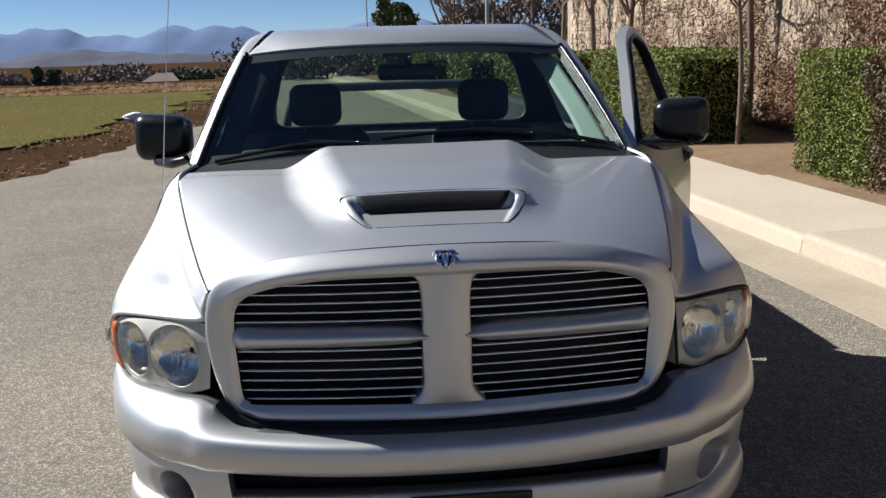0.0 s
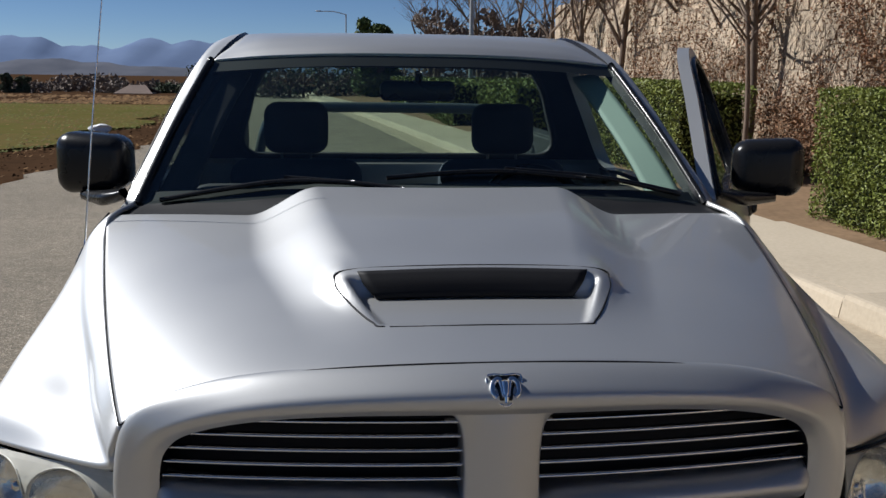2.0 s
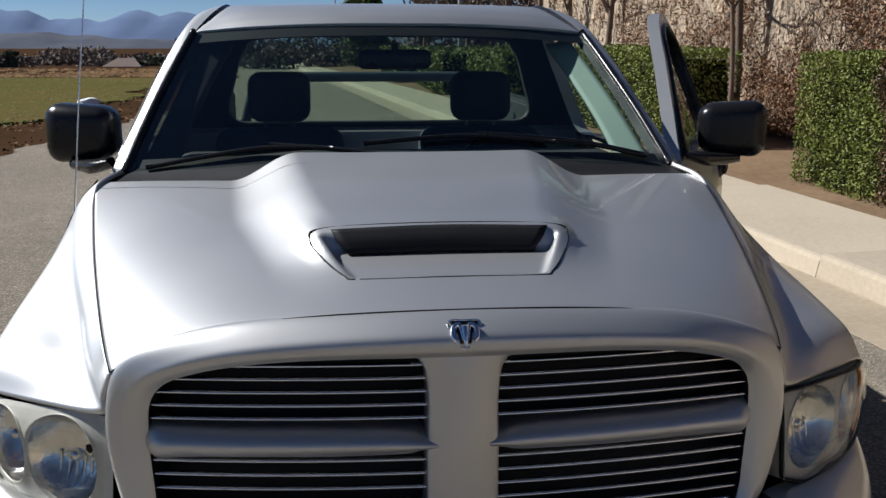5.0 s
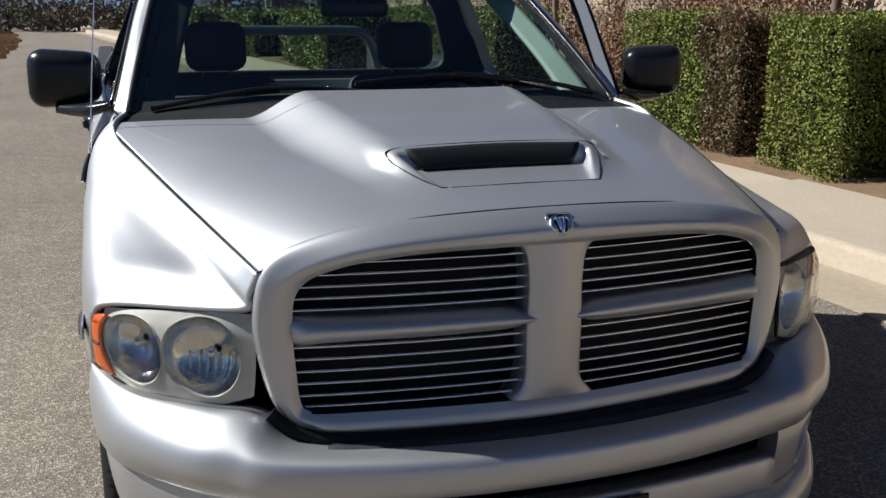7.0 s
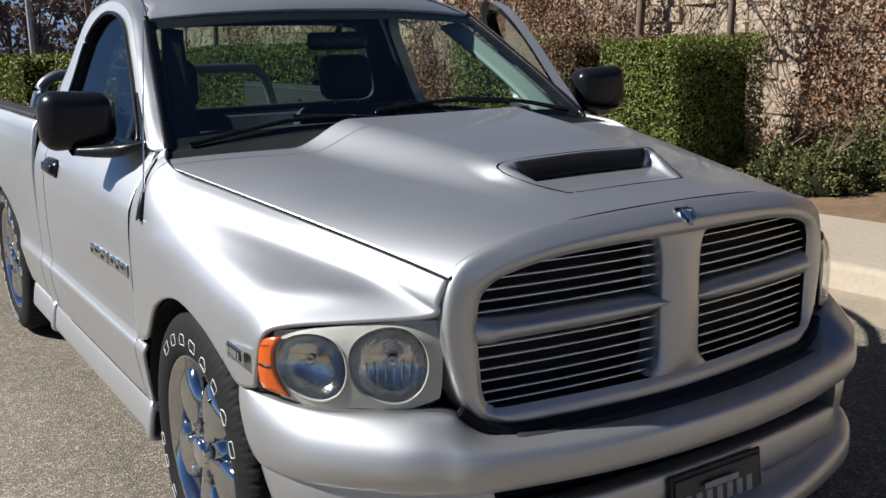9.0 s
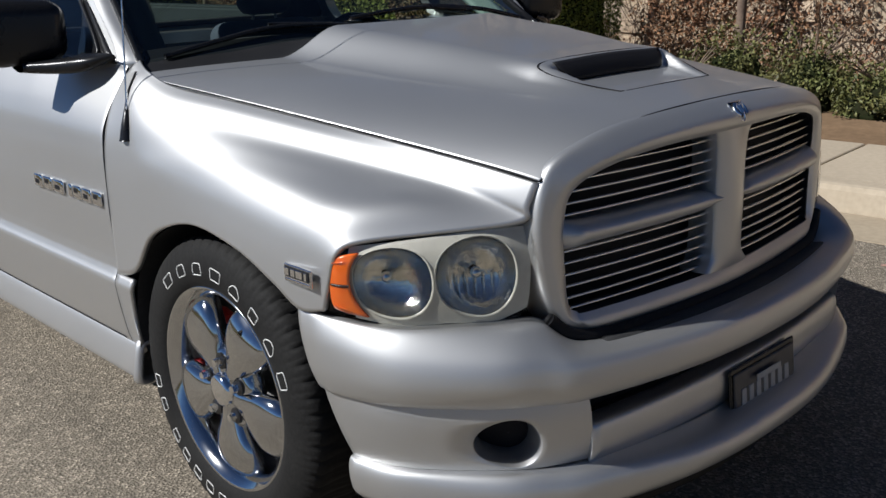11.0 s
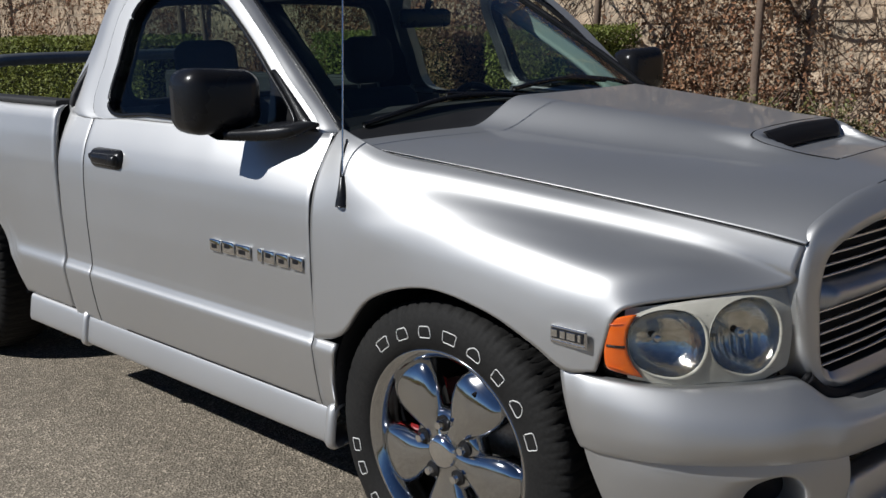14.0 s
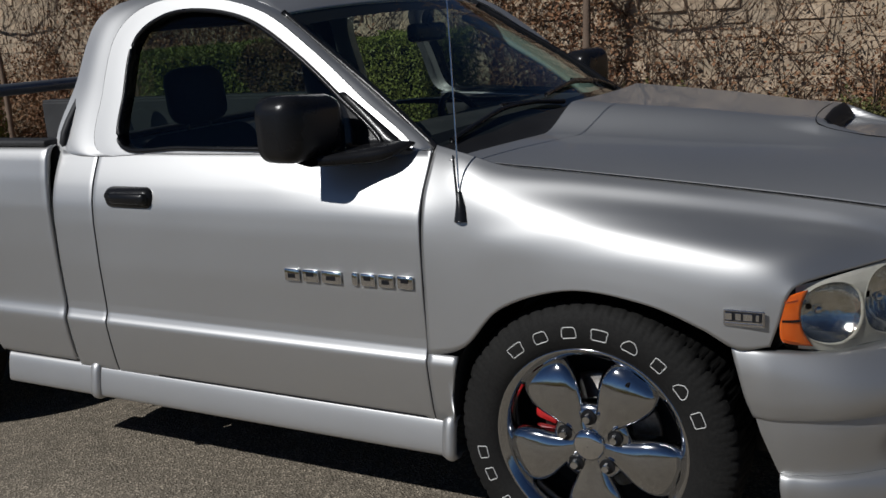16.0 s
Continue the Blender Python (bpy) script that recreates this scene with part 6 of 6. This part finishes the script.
for y, ln, z, h in far:
    x = wall_x(y + ln / 2) - 0.064 + RNG.uniform(-0.012, 0.012)
    i = len(vs)
    e = 0.022
    vs += [(x + 0.15, y, z), (x + 0.15, y + ln, z), (x + 0.15, y + ln, z + h), (x + 0.15, y, z + h), (x, y + e, z + e), (x, y + ln - e, z + e), (x + RNG.uniform(-0.01, 0.01), y + ln - e, z + h - e), (x, y + e, z + h - e)]
    fs += [(i + 4, i + 7, i + 6, i + 5), (i, i + 4, i + 5, i + 1), (i + 1, i + 5, i + 6, i + 2), (i + 2, i + 6, i + 7, i + 3), (i + 3, i + 7, i + 4, i)]
ob = link("stonework", vs, fs, STONES, wall, "rough tan stones", smooth=False)
ob["kind"] = "stuff"

# dry vines on the wall
vs, fs, tips = [], [], []
for k in range(2100):
    y = RNG.uniform(-8, 23.5) if k > 900 else RNG.uniform(-3, 14)
    z = RNG.uniform(0.1, 3.4) if k % 2 else 0.2
    dy, dz = RNG.normal(0, 0.5), RNG.uniform(0.3, 1.0)
    r = 0.002 + 0.006 * RNG.uniform() ** 3
    prev = None
    for st in range(16):
        x = wall_x(y) - 0.10 - RNG.uniform(0, 0.05)
        i = len(vs)
        vs += [(x, y - r, z), (x - r, y, z), (x, y + r, z)]
        if prev is not None:
            fs += [(prev, i, i + 1, prev + 1), (prev + 1, i + 1, i + 2, prev + 2)]
        prev = i
        tips.append((x - 0.03, y, z))
        dy = np.clip(dy + RNG.normal(0, 0.4), -1.3, 1.3)
        dz = np.clip(dz + RNG.normal(0, 0.3), -0.4, 1.2)
        y, z = y + dy * 0.14, min(z + dz * 0.14, WALL_H)
vn = tagged(new("vines"), "dry brown leafless vines clinging to the stone wall", "vines")
vn.location = (wall_x(2.0), 2.0, 0.2)
link("vine_stem", vs, fs, VINE, vn, "thin brown stems", smooth=False)["kind"] = "stuff"
t = np.array(tips)
keep = np.array([noise.noise(Vector(q) * 0.8) for q in t]) + RNG.normal(0, 0.25, len(t)) > -0.05
t = np.repeat(t[keep], 6, axis=0)
t = t + RNG.normal(size=t.shape) * np.array([0.03, 0.10, 0.10])
leaf_cloud("vine_foliage", t, np.tile([-1.0, 0, 0], (len(t), 1)), 0.024, VINELEAF, vn, "dry reddish-brown leaves", "stuff", 0.7)
